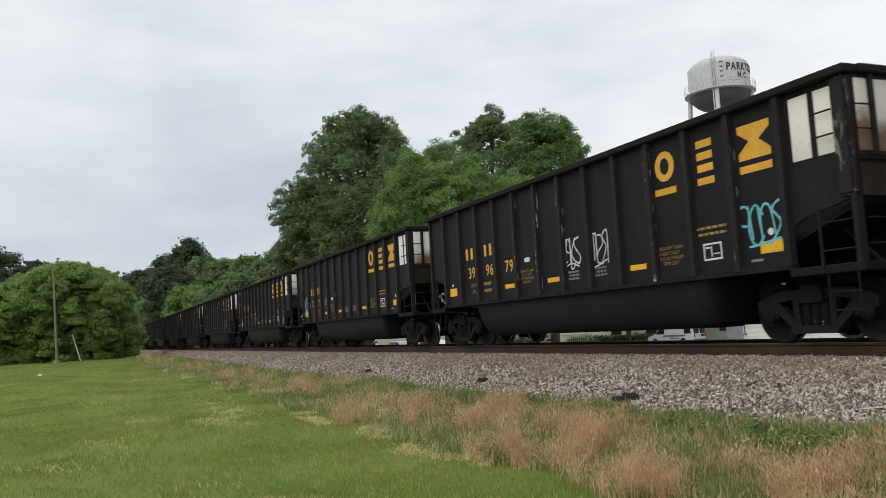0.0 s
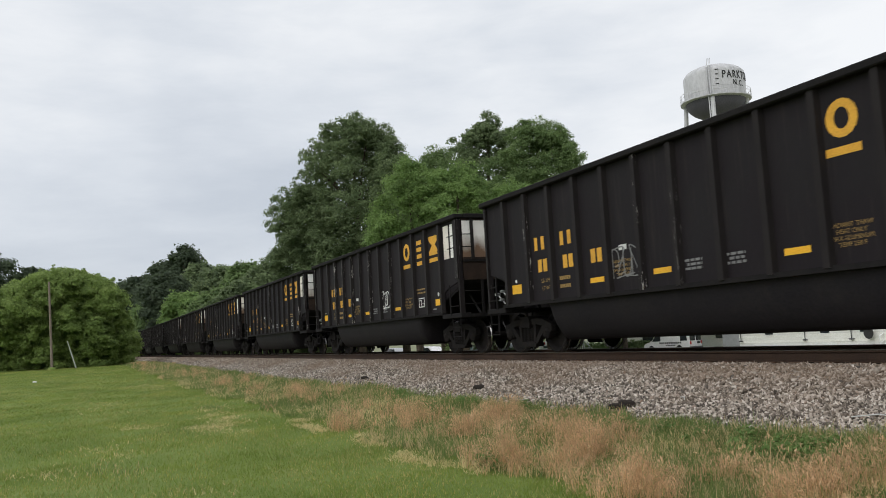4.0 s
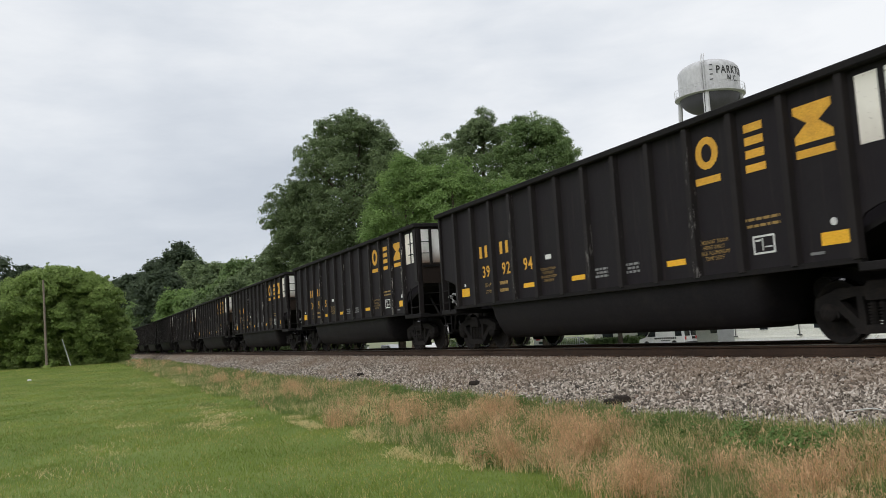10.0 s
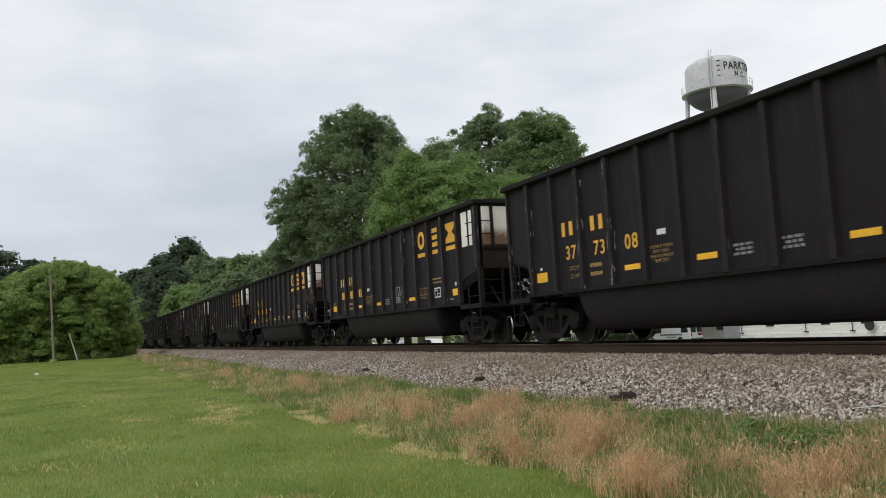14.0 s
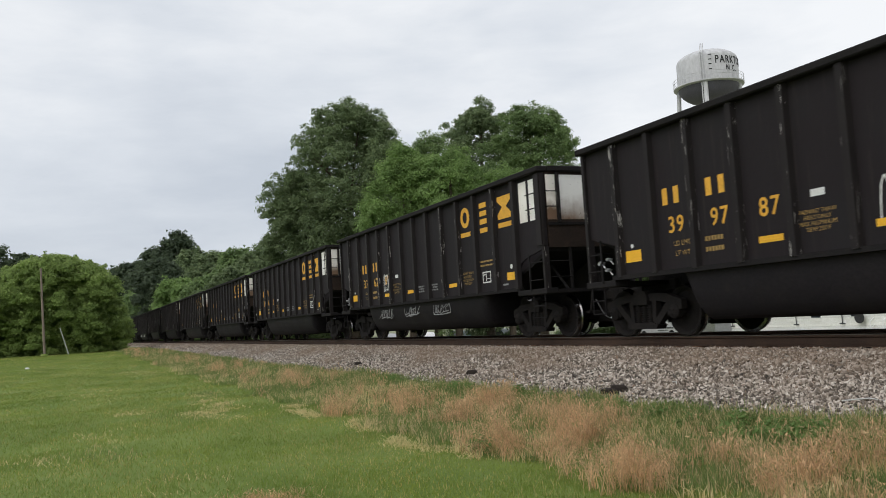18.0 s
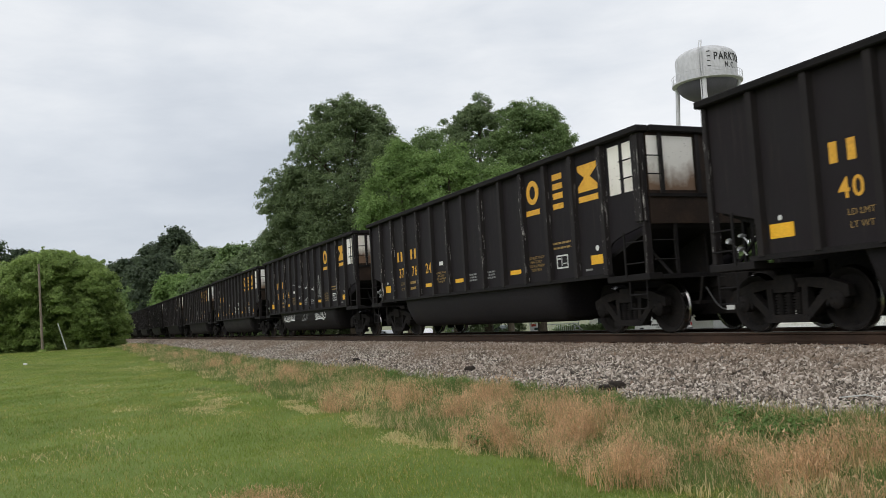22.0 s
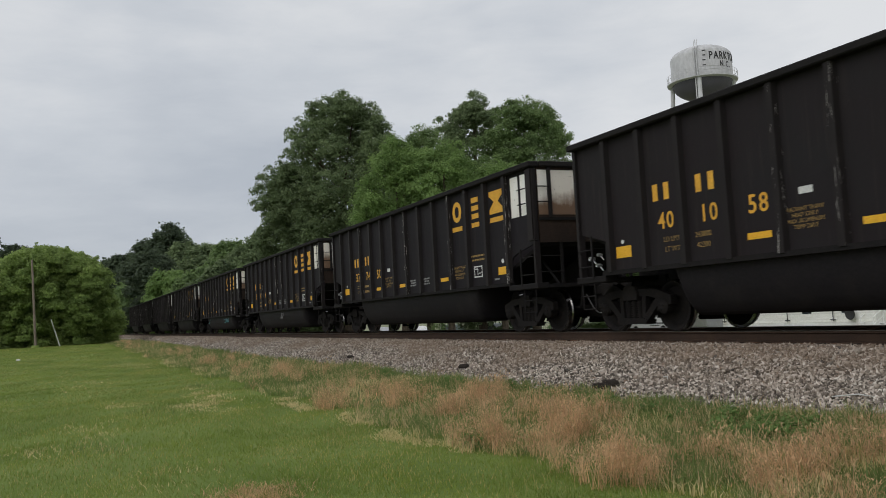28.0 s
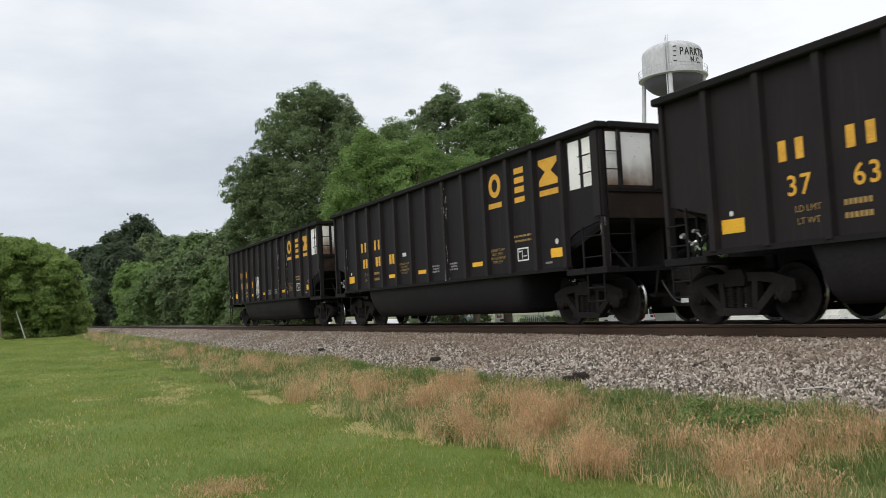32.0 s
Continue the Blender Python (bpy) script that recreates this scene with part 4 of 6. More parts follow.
# car, place along it, height, width, height of the mark, paint, style, line width
TAGS = [
    (0, -2.02, 1.48, 0.84, 0.66, "cyan", "tag", 0.038), (0, -7.25, 1.62, 0.62, 0.66, "white", "tag", 0.032), (0, -6.30, 1.55, 0.66, 0.72, "white", "tag", 0.032),
    (1, -13.35, 1.50, 0.62, 0.75, "blue", "tag", 0.035), (5, -9.2, 1.4, 0.8, 0.6, "grey", "tag", 0.03), (6, -6.2, 1.5, 0.7, 0.6, "white", "tag", 0.03),
    (8, -7.0, 1.65, 0.42, 0.45, "grey", "tag", 0.03),
    (10, -13.40, 1.85, 0.55, 0.40, "white", "tag", 0.028), (10, -8.15, 1.20, 1.75, 1.05, "white", "piece", 0), (10, -5.9, 1.35, 0.7, 0.5, "white", "tag", 0.03), (10, -2.9, 1.9, 0.6, 0.4, "grey", "tag", 0.03),
    (11, -9.85, 1.18, 0.85, 0.95, "grey", "piece", 0), (11, -8.75, 1.30, 0.6, 0.85, "white", "loops", 0.022), (11, -7.95, 1.65, 0.45, 0.45, "white", "tag", 0.028), (11, -7.15, 1.30, 0.75, 0.85, "white", "loops", 0.022),
    (11, -6.0, 1.20, 0.75, 0.95, "white", "loops", 0.022), (11, -4.98, 1.20, 0.80, 0.95, "white", "loops", 0.022), (11, -2.95, 1.95, 0.75, 0.33, "white", "tag", 0.035), (11, -1.95, 1.22, 0.80, 0.95, "white", "loops", 0.022), (11, -13.4, 1.4, 0.5, 0.7, "grey", "loops", 0.02),
    (12, -13.4, 1.4, 0.6, 0.6, "blue", "tag", 0.028), (12, -9.1, 1.3, 0.75, 0.75, "white", "loops", 0.026), (12, -8.1, 1.25, 1.0, 0.85, "white", "tag", 0.03), (12, -4.95, 1.6, 0.5, 0.5, "white", "tag", 0.03), (12, -4.0, 1.75, 0.75, 0.45, "white", "tag", 0.03),
    (15, -7.2, 1.35, 0.7, 0.9, "grey", "loops", 0.024), (16, -5.4, 1.4, 0.6, 0.8, "grey", "loops", 0.024), (19, -6.2, 1.4, 0.6, 0.5, "grey", "tag", 0.03),
    (22, -6.15, 1.50, 0.62, 0.85, "grey", "tag", 0.018), (23, -7.9, 1.35, 0.5, 0.75, "white", "loops", 0.024), (23, -6.2, 1.45, 0.7, 0.85, "white", "tag", 0.028),
    (24, -10.0, 1.55, 0.5, 0.6, "white", "tag", 0.028), (27, -9.95, 1.65, 0.5, 0.3, "grey", "tag", 0.02),
    (30, -9.0, 1.85, 0.55, 0.55, "white", "thin", 0.022), (30, -8.0, 1.60, 0.55, 0.80, "white", "thin", 0.022), (30, -6.95, 1.60, 0.50, 0.75, "white", "thin", 0.022), (30, -5.95, 1.50, 0.55, 0.80, "white", "thin", 0.022), (30, -4.95, 1.55, 0.6, 1.0, "white", "loops", 0.022),
    (31, -7.15, 1.50, 0.80, 0.34, "white", "tag", 0.026), (31, -6.10, 1.62, 0.78, 0.42, "white", "tag", 0.026), (33, -7.2, 1.35, 0.60, 0.75, "white", "tag", 0.032), (34, -6.2, 1.5, 0.5, 0.5, "grey", "tag", 0.03),
    (35, -4.0, 1.6, 0.6, 0.5, "white", "tag", 0.03), (39, -13.4, 1.6, 0.4, 0.4, "grey", "tag", 0.02), (40, -7.0, 1.75, 0.5, 0.3, "grey", "tag", 0.02), (43, -9.1, 1.3, 0.6, 1.0, "white", "tag", 0.035), (43, -11.9, 1.3, 0.8, 0.9, "grey", "tag", 0.03),
]
# marks on the round tubs: car, place, width, paint
TUB_TAGS = [(12, -8.3, 1.8, "grey"), (24, -10.6, 1.2, "grey"), (24, -8.4, 1.2, "grey"), (24, -6.2, 1.2, "grey"), (30, -11.0, 2.0, "white"), (30, -7.7, 0.8, "grey"), (30, -5.7, 1.6, "white"), (39, -11.3, 0.6, "teal"), (39, -5.6, 1.9, "teal"), (38, -7.0, 0.5, "grey")]
PAINTS = {"cyan": M_CYAN, "white": M_WHITEINK, "blue": M_BLUE, "grey": M_GREYINK, "teal": M_TEAL}
for k, (n, x, z, wd, ht, paint, style, line) in enumerate(TAGS):
    bm = piece(k, wd, ht) if style == "piece" else scribble(k, wd, ht, style, line)
    tag = part("sprayed_tag", bm, PAINTS[paint], TRAIN[n], paint + " sprayed scrawl")
    tag.location = (x, SIDE, z)
    if style == "piece":
        # dark outlines over the filled letters
        inner = part("tag_outline", scribble(k + 60, wd * 0.94, ht * 0.86, "tag", 0.035), M_LETTER, tag, "black outline strokes")
        inner.location = (0.05, -0.007, ht * 0.07)
for k, (n, x, wd, paint) in enumerate(TUB_TAGS):
    bm = scribble(100 + k, wd, 0.42, "tag", 0.028)
    tag = part("sprayed_tag", bm, PAINTS[paint], TRAIN[n], paint + " sprayed scrawl")
    tag.matrix_basis = pose(x, -1.49, 0.70, -8, 0, 0)


# one car has lost its middle mark
for ob in list(TRAIN[30].children):
    if ob.name.startswith("yellow_bar") and -2.95 < sum(c[0] for c in ob.bound_box) / 8 < -2.4:
        bpy.data.objects.remove(ob)


# ---- trees ----
def polar(az, r):
    """A place by its bearing (degrees from straight across the track, to the train's rear) and distance."""
    return -r * math.sin(radians(az)), r * math.cos(radians(az))


def leaves(rng, centres, radii, count, size, squash=0.85, rise=0.45):
    """Many small leaf sprays scattered in soft clumps."""
    centres, radii = np.array(centres), np.array(radii)
    pick = rng.choice(len(radii), count, p=radii ** 2 / (radii ** 2).sum())
    d = rng.normal(size=(count, 3))
    ln = np.linalg.norm(d, axis=1)
    d /= ln[:, None]
    d[:, 2] = np.where(d[:, 2] < -0.5, -d[:, 2], d[:, 2])
    dist = radii[pick] * np.minimum(1.5, 0.30 + 0.42 * ln)
    p = centres[pick] + d * dist[:, None] * np.array([1, 1, squash])
    nrm = d * 0.85 + rng.normal(size=(count, 3)) * 0.34 + np.array([0, 0, rise])
    nrm /= np.linalg.norm(nrm, axis=1)[:, None]
    t = np.cross(nrm, rng.normal(size=(count, 3)))
    t /= np.linalg.norm(t, axis=1)[:, None]
    b = np.cross(nrm, t)
    s = size * (0.5 + 0.9 * rng.random(count))[:, None]
    k = np.arange(count)[:, None] * 3
    v = np.stack([p - t * s * 0.6 - b * s * 0.42, p + t * s * 0.6 - b * s * 0.30, p + b * s * 0.62], 1).reshape(-1, 3)
    return v, k + np.arange(3)


def tree(name, label, az, r, high, wide, mat, seed, low=0.25, lobes=34, count=38000, leaf=None, category="tree", group="", belly=0.45, full=2.6, twigs=22, ragged=0.10, bough=(0.22, 0.36), spray=0.55, tips=0.2, fill=0.13, squash=0.78):
    """Tapered trunk, limbs, and a crown of flat leaf sprays set apart on uneven boughs, with pointed shoots on top."""
    rng = np.random.default_rng(seed)
    x, y = polar(az, r)
    z = float(ground_z(x, y))
    base = thing(name, label, category, (x, y, z), group=group)
    high -= min(0.0, z + 0.75) if y > 13 else 0.0  # crowns keep their height over the rails
    z0 = high * low
    zc = z0 + (high - z0) * belly
    cs, rs, boughs, deep, thick = [], [], [], [], []
    wob = rng.uniform(0, math.tau, 6)
    for k in range(lobes):
        u = (k + 0.5) / lobes
        g = k * 2.39996 + rng.uniform(-0.5, 0.5)
        q = wide * rng.uniform(*bough)
        if u < 0.55:
            # sides and underside
            h = -1 + 1.25 * u / 0.55
            rho = (1 - 0.45 * h * h) ** 0.5 if h < 0 else (1 - h ** full) ** 0.5
        else:
            # dome
            rho = ((u - 0.55) / 0.45) ** 0.5 * 0.97
            h = (1 - rho ** 2) ** (1 / full)
        bulge = 1 + ragged * math.sin(2 * g + wob[0] + 2.0 * h) + ragged * 0.9 * math.sin(3 * g + wob[1] - 3 * h) + ragged * 0.7 * math.sin(5 * g + wob[2] + 7 * h)
        reach = max(0.0, wide * rho * bulge - q * 0.7 * min(1, rho * 1.3)) * rng.uniform(0.82, 1.06)
        up = (high - zc - q * 0.8) * h * rng.uniform(0.84, 1.03) if h > 0 else (zc - z0) * h
        c = np.array((math.cos(g) * reach, math.sin(g) * reach, zc + up))
        boughs.append(c)
        out = np.array((math.cos(g) * rho, math.sin(g) * rho, 0.45 + 0.6 * h))
        for _ in range(twigs):
            d = rng.normal(size=3)
            d = d / np.linalg.norm(d) + out * 0.55
            cs.append(c + d / np.linalg.norm(d) * q * rng.uniform(0.70, 1.22) * np.array((1, 1, 0.95)))
            rs.append(spray * rng.uniform(0.55, 1.15))
        if h > 0.15 and rng.random() < tips:
            # a shoot that stands out above its bough
            lean = np.array((math.cos(g) * rho, math.sin(g) * rho, 1.5)) * rng.uniform(0.7, 1.3)
            for j in range(4):
                cs.append(c + lean * (q * 0.62 + spray * 0.42 * j) / 1.5 + rng.normal(size=3) * spray * 0.15)
                rs.append(spray * (0.70 - 0.13 * j))
        deep.append(c)
        thick.append(q * 0.62)
    for k in range(int(lobes * 1.2)):
        d = rng.normal(size=3)
        d *= rng.random() ** 0.5 / np.linalg.norm(d)
        deep.append((d[0] * wide * 0.70, d[1] * wide * 0.70, zc + d[2] * ((high - zc) * 0.76 if d[2] > 0 else (zc - z0) * 0.95)))
        thick.append(wide * rng.uniform(0.12, 0.24))
    leaf = leaf or max(0.11, r * 0.0017)
    v, f = leaves(rng, cs, rs, int(count * (1 - fill)), leaf, squash, 0.45)
    v2, f2 = leaves(rng, deep, thick, int(count * fill), leaf * 1.7)
    v, f = np.concatenate([v, v2]), np.concatenate([f, f2 + len(v)])
    v[:, 2] = np.maximum(v[:, 2], 0.05)
    crown = new("crown", array_mesh("crown", v, f, mat))
    crown.parent = base
    bm = NB()
    rt = max(0.12, high * 0.016)
    tube(bm, (0, 0, -0.4), (0, 0, high * 0.30), rt * 1.25, rt, 10)
    tube(bm, (0, 0, high * 0.30), (rng.uniform(-0.4, 0.4), rng.uniform(-0.4, 0.4), high * 0.86), rt, rt * 0.25, 8)
    part("trunk", bm, M_BARK, base, smooth=True)
    for k in sorted(rng.choice(lobes, 8, replace=False)):
        bm = NB()
        c = Vector(boughs[k])
        s = Vector((0, 0, max(high * 0.12, min(c.z - 1.0, high * 0.6))))
        tube(bm, s, s.lerp(c, 0.55) + Vector((0, 0, 0.4)), rt * 0.5, rt * 0.3, 6)
        tube(bm, s.lerp(c, 0.55) + Vector((0, 0, 0.4)), c, rt * 0.3, rt * 0.1, 6)
        part("limb", bm, M_BARK, base)
    return base


B = -1.35  # level of the yard behind the track, so heights run from there
tree("oak_tree", "tall dark green oak with dense rounded crown behind the tracks", 71.9, 76, 22.4, 6.9, M_LEAF_OAK, 11, 0.15, 106, 187500, full=2.1, bough=(0.15, 0.29), twigs=17, ragged=0.15, spray=0.43)
tree("oak_tree", "broad dark green oak leaning out beside a taller one", 74.9, 79, 16.8, 4.1, M_LEAF_OAK, 12, 0.10, 76, 118750, full=2.0, bough=(0.15, 0.29), twigs=17, ragged=0.15, spray=0.43)
tree("oak_tree", "dark green oak shoulder beside a taller oak", 69.0, 80, 19.4, 3.6, M_LEAF_OAK, 13, 0.15, 60, 77500, full=2.0, bough=(0.15, 0.29), twigs=17, ragged=0.15, spray=0.43)
tree("slender_tree", "slender mid-green tree rising between two crowns", 66.4, 74, 19.2, 3.1, M_LEAF_MID, 14, 0.1, 30, 40000)
tree("oak_tree", "tall dark green oak at the back of the grove", 62.9, 86, 24.9, 5.2, M_LEAF_OAK, 15, 0.04, 83, 118750, full=2.1, bough=(0.15, 0.29), twigs=17, ragged=0.15, spray=0.43)
tree("broadleaf_tree", "tall mid-green broadleaf tree with ragged top", 59.3, 80, 22.5, 5.2, M_LEAF_MID, 16, 0.15, 87, 125000, full=2.0, bough=(0.15, 0.29), twigs=17, ragged=0.15, spray=0.43)
tree("maple_tree", "bright green maple in front of darker oaks", 68.1, 60, 15.0, 3.2, M_LEAF_MAPLE, 17, 0.20, 76, 82500, full=1.75, bough=(0.15, 0.29), twigs=17, ragged=0.15, spray=0.43)
tree("maple_tree", "bright green maple with rounded clumps", 65.0, 59, 14.3, 3.7, M_LEAF_MAPLE, 18, 0.20, 76, 82500, full=1.75, bough=(0.15, 0.29), twigs=17, ragged=0.15, spray=0.43)
tree("maple_tree", "bright green low maple beyond the train", 61.4, 60, 13.0, 3.6, M_LEAF_MAPLE, 19, 0.20, 64, 30000, full=1.75, bough=(0.15, 0.29), twigs=17, ragged=0.15, spray=0.43)
for k, (az, r, h, wd) in enumerate(((54.5, 92, 13.0, 4.6), (50.5, 95, 12.0, 4.6), (46.0, 88, 11.5, 4.4), (42.0, 84, 11.0, 4.2), (38.0, 84, 11.0, 4.2))):
    tree("broadleaf_tree", "leafy green tree behind the yard", az, r, h, wd, M_LEAF_MID, 30 + k, 0.24, 26, 13000, 0.34, group="trees behind the yard")
# wood along the far side of the track
for k, (az, r, h, wd, mat, nm) in enumerate((
        (83.3, 205, 25.8, 5.5, M_LEAF_PINE, "pine_tree"), (84.6, 215, 23.6, 6.0, M_LEAF_PINE, "pine_tree"), (85.8, 235, 22.0, 6.5, M_LEAF_PINE, "pine_tree"), (86.7, 270, 22.0, 6.5, M_LEAF_PINE, "pine_tree"),
        (82.2, 190, 20.6, 6.0, M_LEAF_OAK, "oak_tree"), (81.1, 170, 18.4, 5.5, M_LEAF_OAK, "oak_tree"), (79.6, 130, 14.8, 5.0, M_LEAF_MID, "broadleaf_tree"), (78.0, 118, 13.6, 4.6, M_LEAF_OAK, "oak_tree"),
        (84.3, 160, 15.2, 4.6, M_LEAF_PINE, "pine_tree"), (83.2, 142, 10.8, 4.0, M_LEAF_MAPLE, "maple_tree"), (81.6, 125, 10.5, 4.0, M_LEAF_MID, "broadleaf_tree"), (80.0, 105, 9.8, 3.6, M_LEAF_OAK, "oak_tree"),
        (77.9, 92, 8.6, 3.0, M_LEAF_MID, "broadleaf_tree"), (85.3, 190, 12.0, 5.0, M_LEAF_MID, "broadleaf_tree"), (86.2, 220, 11.0, 4.5, M_LEAF_MID, "broadleaf_tree"), (75.5, 84, 8.0, 3.0, M_LEAF_OAK, "oak_tree"), (73.3, 80, 8.5, 3.6, M_LEAF_OAK, "oak_tree"))):
    tree(nm, "%s in the wood along the track" % ("dark pine" if "pine" in nm else "dark green oak" if "oak" in nm else "leafy green tree"), az, r, h, wd, mat, 40 + k, 0.03, 38, 26000, r * 0.0024, bough=(0.17, 0.32), full=2.1, ragged=0.18, spray=r * 0.0058, twigs=15, tips=0.7, group="wood beside the track")
# large shrubs and trees on the near side
for k, (az, r, h, wd) in enumerate(((90.4, 95, 10.2, 4.6), (92.6, 96, 8.8, 4.2), (88.6, 94, 8.7, 3.6), (94.4, 97, 6.6, 3.4), (87.9, 95, 5.4, 1.8))):
    tree("shrub_tree", "bushy bright green tree with leaves down to the lawn", az, r, h, wd, M_LEAF_BUSH, 70 + k, 0.0, 64, 110000, 0.155, ragged=0.19, bough=(0.18, 0.32), spray=0.52, twigs=10, tips=0.5, squash=0.72, fill=0.08, group="bushy trees by the lawn")
for k, (az, r, h, wd, mat) in enumerate(((92.2, 150, 15.8, 4.5, M_LEAF_PINE), (94.4, 140, 17.0, 4.5, M_LEAF_PINE), (96.0, 135, 15.0, 5.0, M_LEAF_PINE), (89.9, 160, 13.5, 5.0, M_LEAF_PINE))):
    tree("pine_tree", "dark pine showing above the bushy trees", az, r, h, wd, mat, 80 + k, 0.1, 30, 20000)


# ---- poles ----
def stick(name, label, az0, el0, az1, el1, r, rad0, rad1, mat):
    x, y = polar(az0, r)
    x1, y1 = polar(az1, r)
    z1 = EYE.z + r * math.tan(radians(el1))
    z = float(ground_z(x, y))
    base = thing(name, label, "pole", (x, y, z))
    bm = NB()
    tube(bm, (0, 0, -0.3), (x1 - x, y1 - y, z1 - z), rad0, rad1, 12)
    part("shaft", bm, mat, base, smooth=True)
    return base


pole = stick("utility_pole", "weathered grey wooden utility pole on the lawn", 91.17, -0.65, 91.30, 4.62, 88, 0.125, 0.09, M_POLE)
bm = NB()
lathe(bm, [(0.05, 0.0), (0.42, 0.02), (0.30, 0.16), (0.05, 0.26)], 12)
part("base_mound", bm, M_GROUND, pole)
stick("leaning_post", "pale bleached post leaning over the lawn", 89.78, -0.5, 90.30, 0.95, 90, 0.065, 0.05, M_PALE)


# ---- water tower ----
def water_tower():
    x, y = polar(47.5, 122)
    base = thing("water_tower", "silver steel water tower with black town name and balcony", "water tower", (x, y, B), 0)
    top, rad = EYE.z + 122 * math.tan(radians(16.12)) - B, 4.12
    ring_z = EYE.z + 122 * math.tan(radians(14.0)) - B
    bm = NB()
    shoulder = top - 1.75
    prof = [(rad, ring_z - 0.1), (rad, shoulder)] + [(rad * math.cos(a), shoulder + 1.7 * math.sin(a)) for a in [i * math.pi / 2 / 9 for i in range(1, 9)]] + [(0.25, top - 0.02)]
    lathe(bm, prof, 48)
    tank = part("tank", bm, M_TOWER, base, smooth=True)
    bm = NB()
    lathe(bm, [(0.5, ring_z - 2.75)] + [(rad * math.sin(a), ring_z - 0.1 - 2.65 * math.cos(a)) for a in [i * math.pi / 2 / 9 for i in range(1, 10)]], 48)
    part("bowl", bm, M_BOWL, base, "grey-green rounded tank bottom", True)
    bm = NB()
    lathe(bm, [(rad, ring_z - 0.42), (rad + 0.62, ring_z - 0.34), (rad + 0.64, ring_z - 0.18), (rad + 0.02, ring_z - 0.12)], 48)
    balcony = part("balcony", bm, M_TOWER, base)
    for k in range(32):
        g = k * math.tau / 32
        bm = NB()
        c, s = math.cos(g) * (rad + 0.6), math.sin(g) * (rad + 0.6)
        tube(bm, (c, s, ring_z - 0.2), (c, s, ring_z + 0.85), 0.025, seg=5)
        part("baluster", bm, M_TOWER, balcony)
    for h in (0.42, 0.85):
        bm = NB()
        q = rad + 0.6
        loops = [[bm.verts.new(((q + dr) * math.cos(k * math.tau / 48), (q + dr) * math.sin(k * math.tau / 48), ring_z + h + dz)) for dr, dz in ((-0.025, 0), (0, 0.025), (0.025, 0), (0, -0.025))] for k in range(48)]
        for k in range(48):
            for j in range(4):
                bm.faces.new((loops[k][j], loops[k][(j + 1) % 4], loops[(k + 1) % 48][(j + 1) % 4], loops[(k + 1) % 48][j]))
        part("handrail", bm, M_TOWER, balcony)
    toward = math.atan2(-y, -x)
    for k in range(4):
        g = toward + math.radians(-5 + 90 * k)
        bm = NB()
        tube(bm, (math.cos(g) * (rad + 1.9), math.sin(g) * (rad + 1.9), 0), (math.cos(g) * rad * 0.98, math.sin(g) * rad * 0.98, ring_z - 0.3), 0.36, 0.30, 14)
        part("leg", bm, M_TOWER, base, smooth=True)
    bm = NB()
    tube(bm, (0, 0, 0), (0, 0, ring_z - 2.6), 0.55, seg=16)
    part("riser_pipe", bm, M_TOWER, base, smooth=True)
    for h in (9.0, 18.0):
        bm = NB()
        q = rad + 1.9 - 1.95 * h / ring_z
        pts = [(math.cos(toward + math.radians(-5 + 90 * k)) * q, math.sin(toward + math.radians(-5 + 90 * k)) * q, h) for k in range(5)]
        for a, b in zip(pts, pts[1:]):
            tube(bm, a, b, 0.10, seg=6)
        part("brace_ring", bm, M_TOWER, base)
    # ladder up the tank, and lettering
    side = toward - math.radians(9)
    c, s = math.cos(side), math.sin(side)
    bm = NB()
    for off in (-0.15, 0.15):
        tube(bm, ((rad + 0.16) * c - s * off, (rad + 0.16) * s + c * off, ring_z - 5), ((rad + 0.16) * c - s * off, (rad + 0.16) * s + c * off, shoulder + 0.5), 0.08, seg=6)
        tube(bm, ((rad + 0.16) * c - s * off, (rad + 0.16) * s + c * off, shoulder + 0.5), ((rad * 0.72) * c - s * off, (rad * 0.72) * s + c * off, top + 0.35), 0.08, seg=6)
    for k in range(18):
        h = ring_z - 4.8 + k * 0.42
        tube(bm, ((rad + 0.16) * c - s * 0.2, (rad + 0.16) * s + c * 0.2, h), ((rad + 0.16) * c + s * 0.2, (rad + 0.16) * s - c * 0.2, h), 0.03, seg=5)
    part("ladder", bm, M_TOWER, base)
    for k, h in enumerate((ring_z + 3.2, ring_z + 2.55, ring_z + 1.9, ring_z + 1.2)):
        g = toward + math.radians(6)
        bm = NB()
        box(bm, -0.02, 0.02, -0.2, 0.2, -0.06, 0.06)
        gauge = part("gauge_mark", bm, M_LETTER, base)
        gauge.matrix_basis = Matrix.Translation(((rad + 0.02) * math.cos(g), (rad + 0.02) * math.sin(g), h)) @ Matrix.Rotation(g, 4, "Z")
